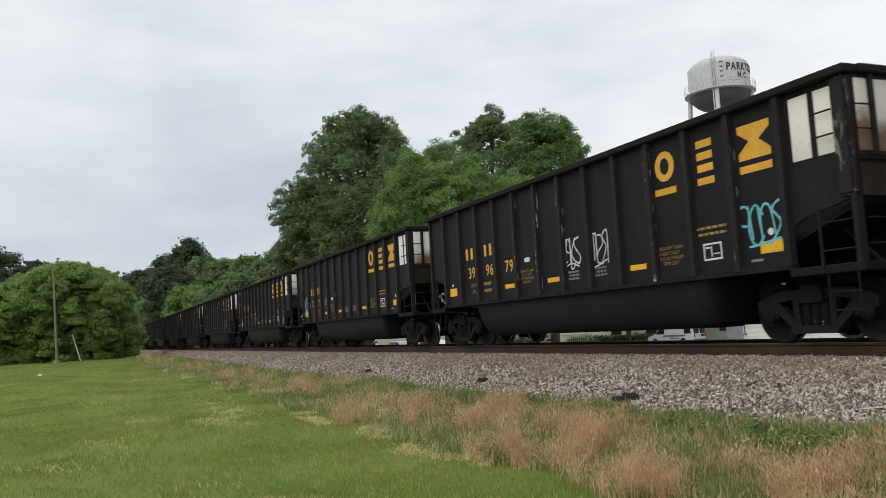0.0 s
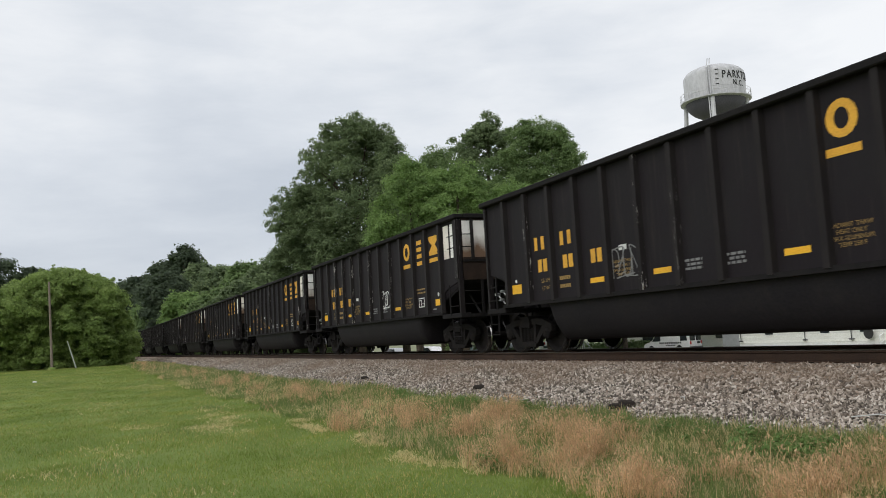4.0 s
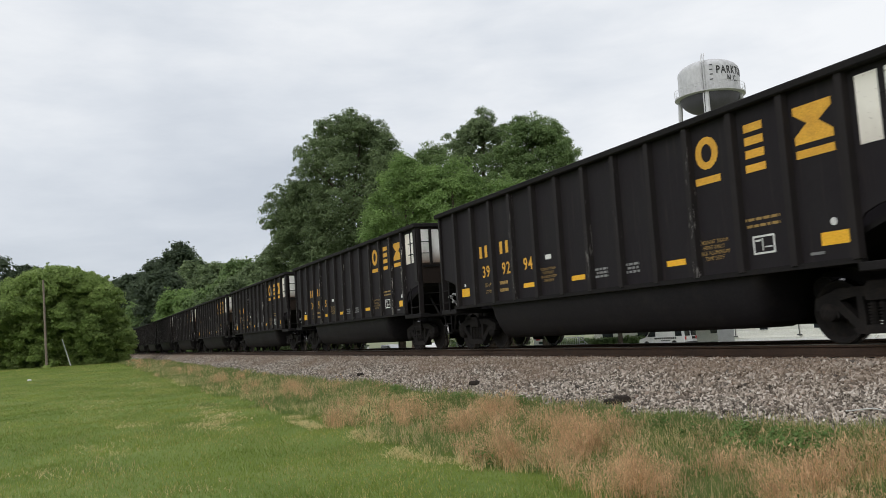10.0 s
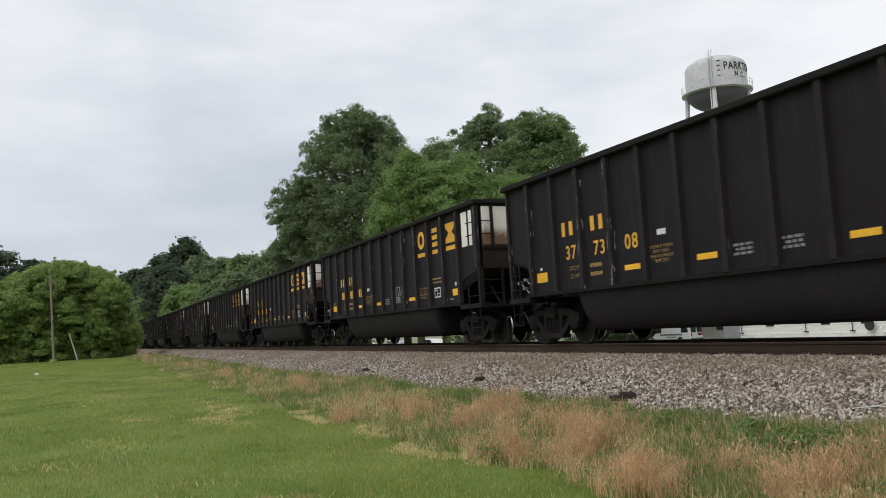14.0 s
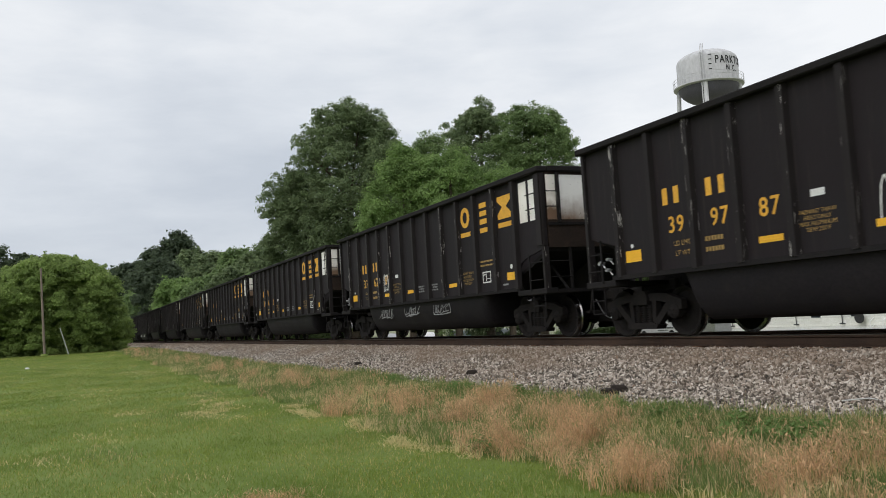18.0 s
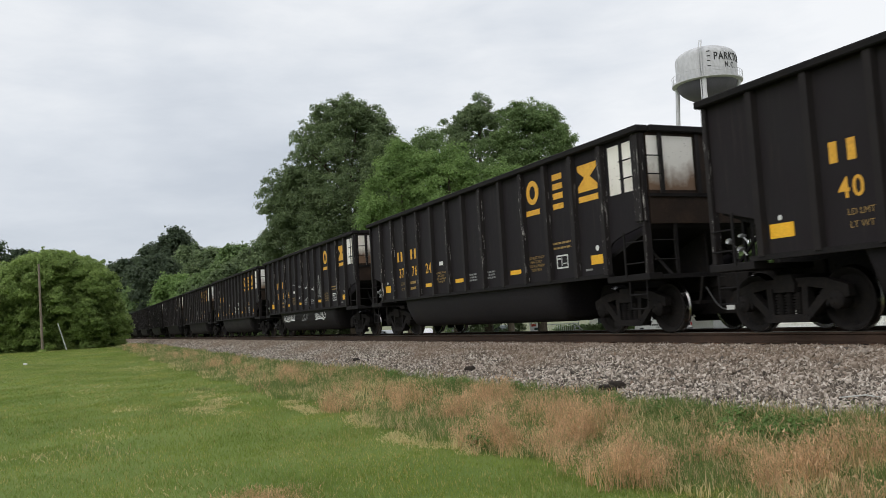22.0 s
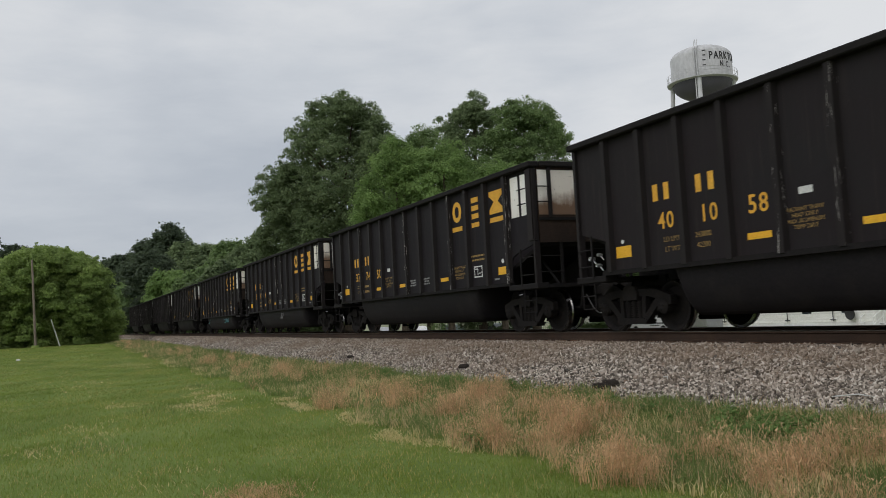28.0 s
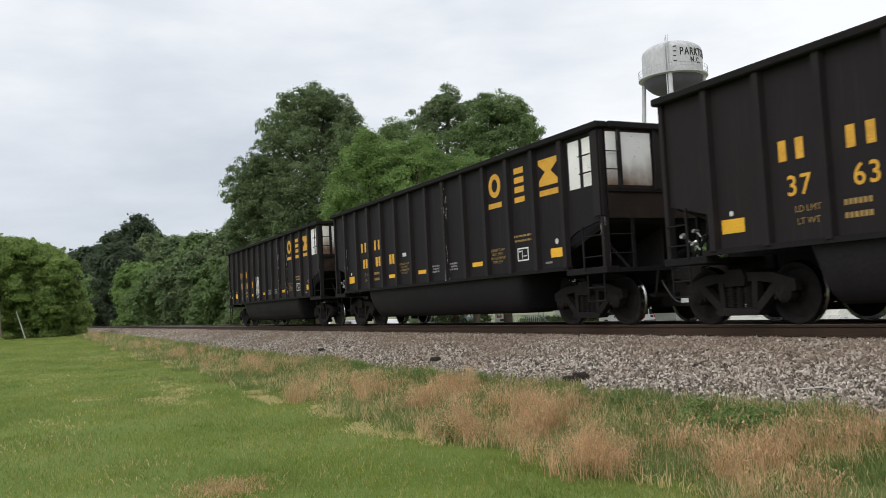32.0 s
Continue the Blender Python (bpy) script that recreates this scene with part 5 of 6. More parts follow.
    for word, size, mid, h in (("PARKTON", 1.32, 50.5, ring_z + 2.0), ("N.C.", 0.98, 51, ring_z + 0.98)):
        step = 10.6
        for k, ch in enumerate(word):
            g = toward + math.radians(mid + (k - (len(word) - 1) / 2) * (step if len(word) > 4 else 7.0))
            cu = bpy.data.curves.new("letter", "FONT")
            cu.body, cu.size, cu.extrude, cu.align_x, cu.offset = ch, size * 1.1, 0.012, "CENTER", 0.03
            tmp = bpy.data.objects.new("letter", cu)
            me = bpy.data.meshes.new_from_object(tmp)
            bpy.data.objects.remove(tmp)
            me.materials.clear()
            me.materials.append(M_LETTER)
            ob = new("letter", me)
            ob.parent = tank
            ob.matrix_basis = Matrix.Translation(((rad + 0.015) * math.cos(g), (rad + 0.015) * math.sin(g), h)) @ Matrix.Rotation(g + math.pi / 2, 4, "Z") @ Matrix.Rotation(math.pi / 2, 4, "X") @ Matrix.Diagonal((0.72, 1, 1, 1))
    return base


water_tower()


# ---- yard behind the track ----
def build_wheel(parent, x, y, r, wd):
    bm = NB()
    lathe(bm, [(r * 0.6, -wd / 2), (r * 0.95, -wd / 2), (r, -wd * 0.3), (r, wd * 0.3), (r * 0.95, wd / 2), (r * 0.6, wd / 2)], 20, "y", (x, y, r))
    wheel = part("wheel", bm, M_TYRE, parent, smooth=True)
    bm = NB()
    lathe(bm, [(0.05, -wd / 2 - 0.01), (r * 0.60, -wd / 2 + 0.01), (r * 0.60, wd / 2 - 0.01), (0.05, wd / 2 + 0.01)], 16, "y", (x, y, r))
    part("rim", bm, M_CHROME, wheel, smooth=True)


def vehicle(name, label, outline, glass, width, paint, wheels, radius, at, turn, lamps=True):
    """A car from its side outline, with panes, wheels, lamps and bumpers."""
    base = thing(name, label, "van" if "van" in name else "car", at, turn, group="parked vehicles")
    bm = NB()
    h = width / 2
    a = [bm.verts.new((x, -h if z < 1.05 else -h * 0.90, z)) for x, z in outline]
    b = [bm.verts.new((x, h if z < 1.05 else h * 0.90, z)) for x, z in outline]
    k = len(a)
    bm.faces.new(a)
    bm.faces.new(b[::-1])
    for i in range(k):
        bm.faces.new((a[i], b[i], b[(i + 1) % k], a[(i + 1) % k]))
    bmesh.ops.bevel(bm, geom=bm.edges[:], offset=0.05, segments=2, affect="EDGES", clamp_overlap=True)
    part("body", bm, paint, base, smooth=True)
    for pts in glass:
        for s in (-1, 1):
            bm = NB()
            prism(bm, pts, s * (h * 0.955), s * (h * 0.955 + 0.012))
            part("side_window", bm, M_GLASS, base)
    back = max(x for x, z in outline)
    front = min(x for x, z in outline)
    for s in (-1, 1):
        bm = NB()
        box(bm, back - 0.02, back + 0.02, s * h * 0.80 - 0.09, s * h * 0.80 + 0.09, 0.75, 1.05)
        part("tail_lamp", bm, M_RED, base)
        bm = NB()
        box(bm, front - 0.02, front + 0.06, s * h * 0.72 - 0.14, s * h * 0.72 + 0.14, 0.62, 0.78)
        part("headlight", bm, M_CHROME, base)
    for x, g in ((front, -0.06), (back, 0.06)):
        bm = NB()
        box(bm, min(x + g, x - g), max(x + g, x - g), -h * 0.92, h * 0.92, 0.36, 0.54)
        part("bumper", bevelled(bm, 0.02), M_BRICKY, base)
    for x in wheels:
        for s in (-1, 1):
            build_wheel(base, x, s * (h - 0.10), radius, 0.22)
    return base


VAN = [(-2.85, 0.30), (-2.85, 0.82), (-2.60, 0.95), (-1.95, 1.06), (-1.35, 1.72), (-1.1, 1.80), (2.70, 1.80), (2.82, 1.06), (2.85, 0.30)]
VAN_GLASS = [[(-1.80, 1.12), (-1.34, 1.64), (-0.7, 1.64), (-0.7, 1.12)], [(1.75, 1.12), (1.75, 1.62), (2.5, 1.62), (2.56, 1.12)]]
SUV = [(-2.35, 0.35), (-2.35, 0.92), (-1.30, 1.05), (-0.60, 1.62), (1.9, 1.68), (2.3, 1.05), (2.35, 0.35)]
SUV_GLASS = [[(-1.0, 1.10), (-0.55, 1.52), (0.2, 1.55), (0.2, 1.10)], [(0.28, 1.10), (0.28, 1.55), (1.2, 1.57), (1.2, 1.10)], [(1.28, 1.10), (1.28, 1.57), (1.75, 1.55), (1.95, 1.10)]]


def yard(az, r):
    x, y = polar(az, r)
    return x, y, B


van = vehicle("passenger_van", "white work van with dark rear windows and lettered side", VAN, VAN_GLASS, 2.0, M_CARWHITE, (-1.85, 1.6), 0.36, yard(51.5, 88), 12)
for s in (-1, 1):
    bm = NB()
    box(bm, 2.79, 2.83, s * 0.46 - 0.36, s * 0.46 + 0.36, 1.10, 1.62)
    part("rear_window", bm, M_GLASS, van)
bm = NB()
box(bm, 2.845, 2.86, 0.18, 0.62, 0.78, 1.02)
part("rear_plate", bm, M_LETTER, van)
bm = NB()
x = -0.8
while x < 1.9:
    box(bm, x, x + 0.16, -1.012, -1.001, 0.86, 1.02)
    x += 0.23
for k in range(6):
    box(bm, 0.0 + k * 0.2, 0.14 + k * 0.2, -1.012, -1.001, 0.66, 0.76)
part("side_lettering", bm, M_LETTER, van, "dark lettering bars")
vehicle("suv", "white sport utility car parked behind the track", SUV, SUV_GLASS, 1.85, M_CARWHITE, (-1.45, 1.4), 0.36, yard(67.3, 104), 190)
vehicle("suv", "dark green sport utility car parked behind the track", SUV, SUV_GLASS, 1.85, M_CARGREEN, (-1.45, 1.4), 0.36, yard(64.9, 98), 175)
vehicle("suv", "silver sport utility car parked behind the track", SUV, SUV_GLASS, 1.85, M_CARSILVER, (-1.45, 1.4), 0.36, yard(69.6, 108), 185)
vehicle("suv", "white sport utility car farther along the yard", SUV, SUV_GLASS, 1.85, M_CARWHITE, (-1.45, 1.4), 0.36, yard(71.8, 112), 185)
vehicle("suv", "dark green sport utility car beside the sign", SUV, SUV_GLASS, 1.85, M_CARGREEN, (-1.45, 1.4), 0.36, yard(61.9, 92), 178)


def mobile_home():
    base = thing("mobile_home", "long cream mobile home with white skirting", "house", (-56.5, 52.0, B), 0)
    ln, dp, ht = 15.0, 4.4, 3.3
    for k in range(12):
        z = 0.85 + k * 0.205
        bm = NB()
        prism_board(bm, 0, ln, z, 0.20)
        part("siding_board", bm, M_SIDING, base)
    bm = NB()
    box(bm, 0.02, ln - 0.02, 0.03, dp, 0.8, ht)
    part("wall", bm, M_SIDING, base)
    for k in range(9):
        bm = NB()
        box(bm, k * ln / 9 + 0.01, (k + 1) * ln / 9 - 0.01, -0.02, 0.03, 0.0, 0.80)
        part("skirting_panel", bm, M_SKIRT, base)
    bm = NB()
    box(bm, 0, ln, 0.03, dp, 0, 0.8)
    part("skirting_core", bm, M_SKIRT, base)
    bm = NB()
    a = [bm.verts.new(p) for p in ((-0.2, -0.25, ht), (-0.2, dp / 2, ht + 0.75), (-0.2, dp + 0.25, ht), (ln + 0.2, -0.25, ht), (ln + 0.2, dp / 2, ht + 0.75), (ln + 0.2, dp + 0.25, ht))]
    for f in ((0, 3, 4, 1), (1, 4, 5, 2), (0, 1, 2), (3, 5, 4), (0, 2, 5, 3)):
        bm.faces.new([a[i] for i in f])
    part("roof", bm, M_ROOF, base)
    for x in (3.0, 8.6, 12.2):
        bm = NB()
        box(bm, x, x + 0.9, -0.03, 0.03, 1.5, 2.6)
        win = part("window", bm, M_GLASS, base)
        bm = NB()
        for a, b, c, d in ((x - 0.06, x + 0.96, 1.44, 1.5), (x - 0.06, x + 0.96, 2.6, 2.66), (x - 0.06, x, 1.5, 2.6), (x + 0.9, x + 0.96, 1.5, 2.6)):
            box(bm, a, b, -0.045, 0.0, c, d)
        part("window_frame", bm, M_SKIRT, win)
    bm = NB()
    lathe(bm, [(0.02, 0.10), (0.22, 0.06), (0.40, -0.02), (0.42, -0.04), (0.36, -0.04), (0.02, 0.05)], 22, "y", (13.2, -0.35, 1.42))
    tube(bm, (13.2, -0.3, 1.42), (12.7, 0.0, 1.9), 0.03, seg=6)
    part("satellite_dish", bm, M_LETTER, base, "dark round satellite dish", True)
    for x in (0.3, 7.2, 11.5):
        bm = NB()
        tube(bm, (x, -0.12, 0.95), (x, -0.12, 2.4), 0.035, seg=6)
        tube(bm, (x - 0.22, -0.12, 1.02), (x + 0.22, -0.12, 1.02), 0.05, seg=6)
        part("bracket", bm, M_BRICKY, base)
    return base


def prism_board(bm, x0, x1, z, h):
    v = [bm.verts.new(p) for p in ((x0, 0.03, z), (x1, 0.03, z), (x1, 0.03, z + h), (x0, 0.03, z + h), (x0, -0.012, z), (x1, -0.012, z), (x1, 0.015, z + h), (x0, 0.015, z + h))]
    for f in ((0, 1, 2, 3), (4, 7, 6, 5), (0, 4, 5, 1), (3, 2, 6, 7), (0, 3, 7, 4), (1, 5, 6, 2)):
        bm.faces.new([v[i] for i in f])


mobile_home()


def steps(at, turn):
    base = thing("porch_steps", "white metal porch steps with handrail", "steps", at, turn)
    for k in range(4):
        bm = NB()
        box(bm, 0, 1.0, k * 0.28, k * 0.28 + 0.30, 0.18 * k + 0.12, 0.18 * k + 0.18)
        part("tread", bm, M_PALE, base)
    for x in (0.0, 1.0):
        bm = NB()
        for y, z in ((0.05, 0.2), (1.1, 0.75)):
            tube(bm, (x, y, 0), (x, y, z + 0.95), 0.035, seg=6)
        tube(bm, (x, 0.05, 1.15), (x, 1.1, 1.70), 0.035, seg=6)
        tube(bm, (x, 0.05, 0.65), (x, 1.1, 1.20), 0.03, seg=6)
        part("handrail", bm, M_SKIRT, base)


steps((-42.4, 51.5, B), 0)
x, y, z = -60.8, 54.0, B
shed = thing("storage_shed", "grey metal shed beside the mobile home", "shed", (x, y, z))
bm = NB()
box(bm, 0, 4.1, 0, 3.5, 0, 2.3)
part("wall", bm, M_CARSILVER, shed)
bm = NB()
prism(bm, [(-0.2, 2.3), (2.05, 3.0), (4.25, 2.3)], -0.2, 3.7)
part("roof", bm, M_ROOF, shed)

# sign, ramp railing, leaning ladder, hedge, long building
x, y, z = yard(59.8, 92)
sign = thing("sign_board", "white sign board with red and green marks", "sign", (x, y, z), 60)
bm = NB()
box(bm, -0.6, 0.6, -0.03, 0.03, 0.35, 1.75)
board = part("board", bm, M_CARWHITE, sign)
for s in (-0.5, 0.5):
    bm = NB()
    box(bm, s - 0.04, s + 0.04, 0.03, 0.09, 0, 1.8)
    part("post", bm, M_PALE, sign)
for k, (a, b, c, d) in enumerate(((-0.4, 0.1, 1.35, 1.6), (-0.1, 0.4, 0.95, 1.2), (-0.4, 0.2, 0.55, 0.8))):
    bm = NB()
    box(bm, a, b, -0.04, -0.03, c, d)
    part("mark", bm, M_RED if k != 1 else M_CARGREEN, board)
x, y, z = yard(59.2, 90)
ramp = thing("ramp_railing", "white ramp with slatted railing", "railing", (x, y, z), 58)
bm = NB()
box(bm, 0, 3.2, 0, 1.2, 0.35, 0.5)
part("deck", bm, M_PALE, ramp)
for k in range(17):
    bm = NB()
    box(bm, k * 0.2 - 0.02, k * 0.2 + 0.02, -0.02, 0.02, 0.0, 1.45)
    part("slat", bm, M_SKIRT, ramp)
bm = NB()
box(bm, -0.05, 3.3, -0.04, 0.04, 1.45, 1.53)
tube(bm, (3.25, 0, 1.49), (4.0, 0, 0.7), 0.045, seg=6)
tube(bm, (4.0, 0, 0.0), (4.0, 0, 0.75), 0.045, seg=6)
part("top_rail", bm, M_SKIRT, ramp)
x, y, z = yard(57.1, 86)
lad = thing("step_ladder", "grey ladder leaning in the yard", "ladder", (x, y, z), 55)
for s in (0.0, 0.5):
    bm = NB()
    tube(bm, (s, 0, 0), (s - 0.35, 0.5, 2.4), 0.04, seg=6)
    part("rail", bm, M_CARSILVER, lad)
for k in range(7):
    u = (k + 1) / 8
    bm = NB()
    tube(bm, (-0.35 * u, 0.5 * u, 2.4 * u), (0.5 - 0.35 * u, 0.5 * u, 2.4 * u), 0.03, seg=6)
    part("rung", bm, M_CARSILVER, lad)
rng = np.random.default_rng(9)
hx, hy, hz = yard(56.0, 96)
hv, hf = leaves(rng, [(k * 0.8 - 4, 0.2 * math.sin(k), 0.55) for k in range(12)], [0.62] * 12, 5000, 0.22)
hedge = thing("hedge", "low clipped dark green hedge in the yard", "hedge", (hx, hy, hz), 35)
hob = new("foliage", array_mesh("foliage", hv, hf, M_LEAF_MID))
hob.parent = hedge
x, y, z = yard(56.2, 101)
barn = thing("long_building", "long low white building across the yard", "building", (x, y, z), 48)
bm = NB()
box(bm, 0, 15, 0, 8, 0, 2.6)
part("wall", bm, M_SIDING, barn)
bm = NB()
prism(bm, [(-0.4, 2.6), (7.5, 2.72), (15.4, 2.6), (15.4, 2.9), (7.5, 3.0), (-0.4, 2.9)], -0.4, 8.4)
part("roof", bm, M_ROOF, barn)
for k in range(4):
    bm = NB()
    box(bm, 1 + k * 4, 2.2 + k * 4, -0.03, 0.0, 0.9, 2.0)
    part("window", bm, M_GLASS, barn)

# gravel road end beyond the lawn
bm = NB()
v = [bm.verts.new((x, y, float(ground_z(x, y)) + 0.02)) for x, y in ((-97, -7.0), (-101, -4.2), (-108, -60), (-103, -60))]
bm.faces.new(v)
road = new("road", to_mesh("road", bm, M_ROADGREY))
tagged(road, "pale gravel road end beyond the lawn", "road", kind="structure")


# ---- grass ----
def blades(rng, xy, high, wide, lean, mat, name, label, parts=2):
    """Bent single blades, each a narrow tapering strip."""
    n = len(xy)
    z = ground_z(xy[:, 0], xy[:, 1])
    g = rng.uniform(0, math.tau, n)
    h = high * (0.55 + 0.75 * rng.random(n))
    ln = lean * h * rng.random(n)
    d = np.stack([np.cos(g), np.sin(g), np.zeros(n)], 1)
    a = rng.uniform(0, math.tau, n)
    far = 1 + np.hypot(xy[:, 0], xy[:, 1]) / 28
    s = np.stack([np.cos(a), np.sin(a), np.zeros(n)], 1) * (far * wide * (0.6 + 0.8 * rng.random(n)))[:, None] * 0.5
    p0 = np.stack([xy[:, 0], xy[:, 1], z - 0.01], 1)
    up = np.array([0, 0, 1.0])
    p1 = p0 + d * (ln * 0.3)[:, None] + up * (h * 0.6)[:, None]
    p2 = p0 + d * ln[:, None] + up * h[:, None]
    if parts == 1:
        v = np.stack([p0 - s, p0 + s, p2], 1).reshape(-1, 3)
        ob = new(name, array_mesh(name, v, np.arange(n)[:, None] * 3 + np.arange(3), mat))
        return tagged(ob, label, "grass", kind="stuff")
    v = np.stack([p0 - s, p0 + s, p1 + s * 0.8, p1 - s * 0.8, p2 + s * 0.15, p2 - s * 0.15], 1).reshape(-1, 3)
    k = np.arange(n)[:, None] * 6
    f = np.concatenate([k + np.array([0, 1, 2, 3]), k + np.array([3, 2, 4, 5])])
    ob = new(name, array_mesh(name, v, f, mat))
    return tagged(ob, label, "grass", kind="stuff")


def patchy(x, y, s, seed):
    """Cheap smooth random field between 0 and 1."""
    r = np.random.default_rng(seed)
    out = np.zeros_like(x)
    for k in range(7):
        a, b, c = r.normal() / s * 2.2, r.normal() / s * 2.2, r.uniform(0, math.tau)
        out += np.sin(a * x + b * y + c)
    return 0.5 + out / 7 * 0.9


def field(rng, n, x0, x1, y0, y1):
    u = rng.random(n)
    x = -(abs(x1) * (abs(x0) / abs(x1)) ** u)
    return np.stack([x, rng.uniform(y0, y1, n)], 1)


def chance(xy, s, seed):
    return 0.55 * patchy(xy[:, 0], xy[:, 1], s, seed) + 0.30 * patchy(xy[:, 0], xy[:, 1], s * 0.4, seed + 1) + 0.15 * patchy(xy[:, 0], xy[:, 1], s * 0.15, seed + 2)


rng = np.random.default_rng(21)
xy = field(rng, 560000, -100, -4.5, -9, 5.2)
keep = (xy[:, 1] > 0.09 * xy[:, 0] + 0.1) & (np.hypot(xy[:, 0], xy[:, 1]) > 6.5)
bare = chance(xy, 2.2, 51)
keep &= rng.random(len(xy)) < np.clip((0.80 - bare) * 4.0, 0.6, 1)
blades(rng, xy[keep], 0.032 + 0.040 * np.clip(chance(xy[keep], 1.0, 61), 0, 1), 0.0075, 0.9, M_BLADE, "lawn_grass", "short mown green lawn grass", 1)
# verge: rough green weeds, thicker towards the stones
edge = lambda xy: 4.10 + 0.22 * np.sin(xy[:, 0] * 0.7) + 0.15 * np.sin(xy[:, 0] * 2.1)
xy = field(rng, 190000, -95, -3.5, 3.8, 7.9)
p = chance(xy, 1.6, 3) + 0.05 * (xy[:, 1] - 6.0) - 0.5 * np.clip(xy[:, 1] - 7.25, 0, 1)
keep = (rng.random(len(xy)) < np.clip((p - 0.25) * 2.6, 0.10, 1)) & (xy[:, 1] > edge(xy) + 0.32)
xy = xy[keep]
tuft = rng.permutation(len(xy))[:len(xy) // 9][rng.integers(0, len(xy) // 9, len(xy))]
high = ((0.08 + 0.13 * np.clip(chance(xy, 0.8, 67), 0, 1)) * rng.uniform(0.6, 1.4, len(xy)))[tuft]
xy = xy[tuft] + rng.normal(size=(len(xy), 2)) * 0.045
blades(rng, xy, high, 0.010, 1.0, M_WEED, "verge_weeds", "rough green weeds along the track bed", 1)
# verge: low broad-leaved weeds beside the stones
spots, radii = [], []
for x, y, n in ((-15.2, 7.0, 5), (-13.2, 7.1, 6), (-10.2, 6.9, 8), (-8.9, 6.9, 9), (-7.8, 6.7, 10), (-6.9, 6.8, 9), (-6.0, 6.6, 8), (-5.2, 6.9, 6), (-6.8, 5.6, 3), (-19.0, 7.0, 4), (-9.3, 4.6, 2), (-26.0, 6.7, 4), (-36.0, 6.6, 4)):
    for _ in range(n):
        px, py = x + rng.normal() * 0.42, y + rng.normal() * 0.20
        spots.append((px, py, float(ground_z(px, py)) + rng.uniform(0.02, 0.10)))
        radii.append(rng.uniform(0.05, 0.15))
v, f = leaves(rng, spots, radii, 13000, 0.030, 0.8)
herbs = new("broad_weeds", array_mesh("broad_weeds", v, f, M_HERB))
tagged(herbs, "low dark green broad-leaved weeds beside the ballast", "weeds", kind="stuff")
# verge: dry tan grass in loose drifts, with feathery heads
drifts, tall = [], []
for x, y, sx, sy, n, h in ((-24.3, 5.8, 1.0, 0.30, 2200, 0.40), (-35.7, 5.9, 0.8, 0.30, 1200, 0.42), (-66.0, 5.2, 2.0, 0.4, 1200, 0.5), (-18.3, 5.9, 0.9, 0.3, 1500, 0.30), (-29.0, 5.9, 0.6, 0.3, 900, 0.36), (-48.0, 5.7, 1.4, 0.3, 900, 0.42),
                           (-15.3, 5.8, 0.6, 0.30, 1100, 0.28), (-13.9, 6.05, 0.6, 0.30, 1600, 0.32), (-12.7, 6.1, 0.45, 0.28, 2100, 0.34), (-11.6, 5.95, 0.45, 0.30, 2600, 0.36), (-10.6, 5.85, 0.42, 0.34, 3000, 0.38), (-9.6, 5.60, 0.40, 0.34, 3200, 0.40), (-8.7, 5.25, 0.36, 0.32, 3000, 0.40),
                           (-7.8, 4.95, 0.34, 0.28, 2700, 0.40), (-7.0, 4.72, 0.32, 0.25, 2200, 0.38), (-6.4, 4.62, 0.28, 0.24, 1400, 0.34), (-6.1, 5.6, 0.45, 0.40, 900, 0.32), (-5.6, 6.35, 0.40, 0.36, 800, 0.34), (-4.9, 5.9, 0.35, 0.35, 700, 0.34), (-7.5, 6.4, 0.22, 0.20, 1300, 0.28)):
    for _ in range(6):
        cx, cy, q = x + rng.normal() * sx * 0.9, y + rng.normal() * sy * 0.9, rng.uniform(0.35, 0.75)
        m = int(n * rng.uniform(0.035, 0.085))
        drifts.append(np.stack([cx + rng.normal(size=m) * sx * q, cy + rng.normal(size=m) * sy * q], 1))
        tall.append(np.full(m, h * rng.uniform(0.55, 0.98)))
xy = field(rng, 2600, -95, -3.5, 4.3, 7.4)
drifts.append(xy)
tall.append(np.full(len(xy), 0.22))
xy = np.stack([-(3.8 + 13.0 * rng.random(15000) ** 1.4), 4.50 + 2.2 * rng.random(15000)], 1)
xy = xy[chance(xy, 0.45, 17) > 0.47]
xy[:, 1] += 0.25 * np.sin(xy[:, 0] * 0.9)
drifts.append(xy)
tall.append(0.16 + 0.20 * rng.random(len(xy)))
xy, tall = np.concatenate(drifts), np.concatenate(tall)
p = chance(xy, 0.9, 8)
keep = (rng.random(len(xy)) < np.clip((p - 0.44) * 4.5, 0.02, 1)) & (xy[:, 1] > edge(xy)) & (xy[:, 1] < 7.6)
xy, tall, p = xy[keep], tall[keep], p[keep]
# stems stand in tufts of uneven height
tuft = rng.permutation(len(xy))[:len(xy) // 12][rng.integers(0, len(xy) // 12, len(xy))]
xy, tall, p = xy[tuft] + rng.normal(size=(len(xy), 2)) * 0.035, (tall * rng.uniform(0.6, 1.35, len(xy)))[tuft], p[tuft]
blades(rng, xy, tall * (0.55 + 0.7 * np.clip(p, 0, 1)), 0.0043, 1.0, M_DRY, "dry_grass", "tall dry tan grass drifts on the verge")
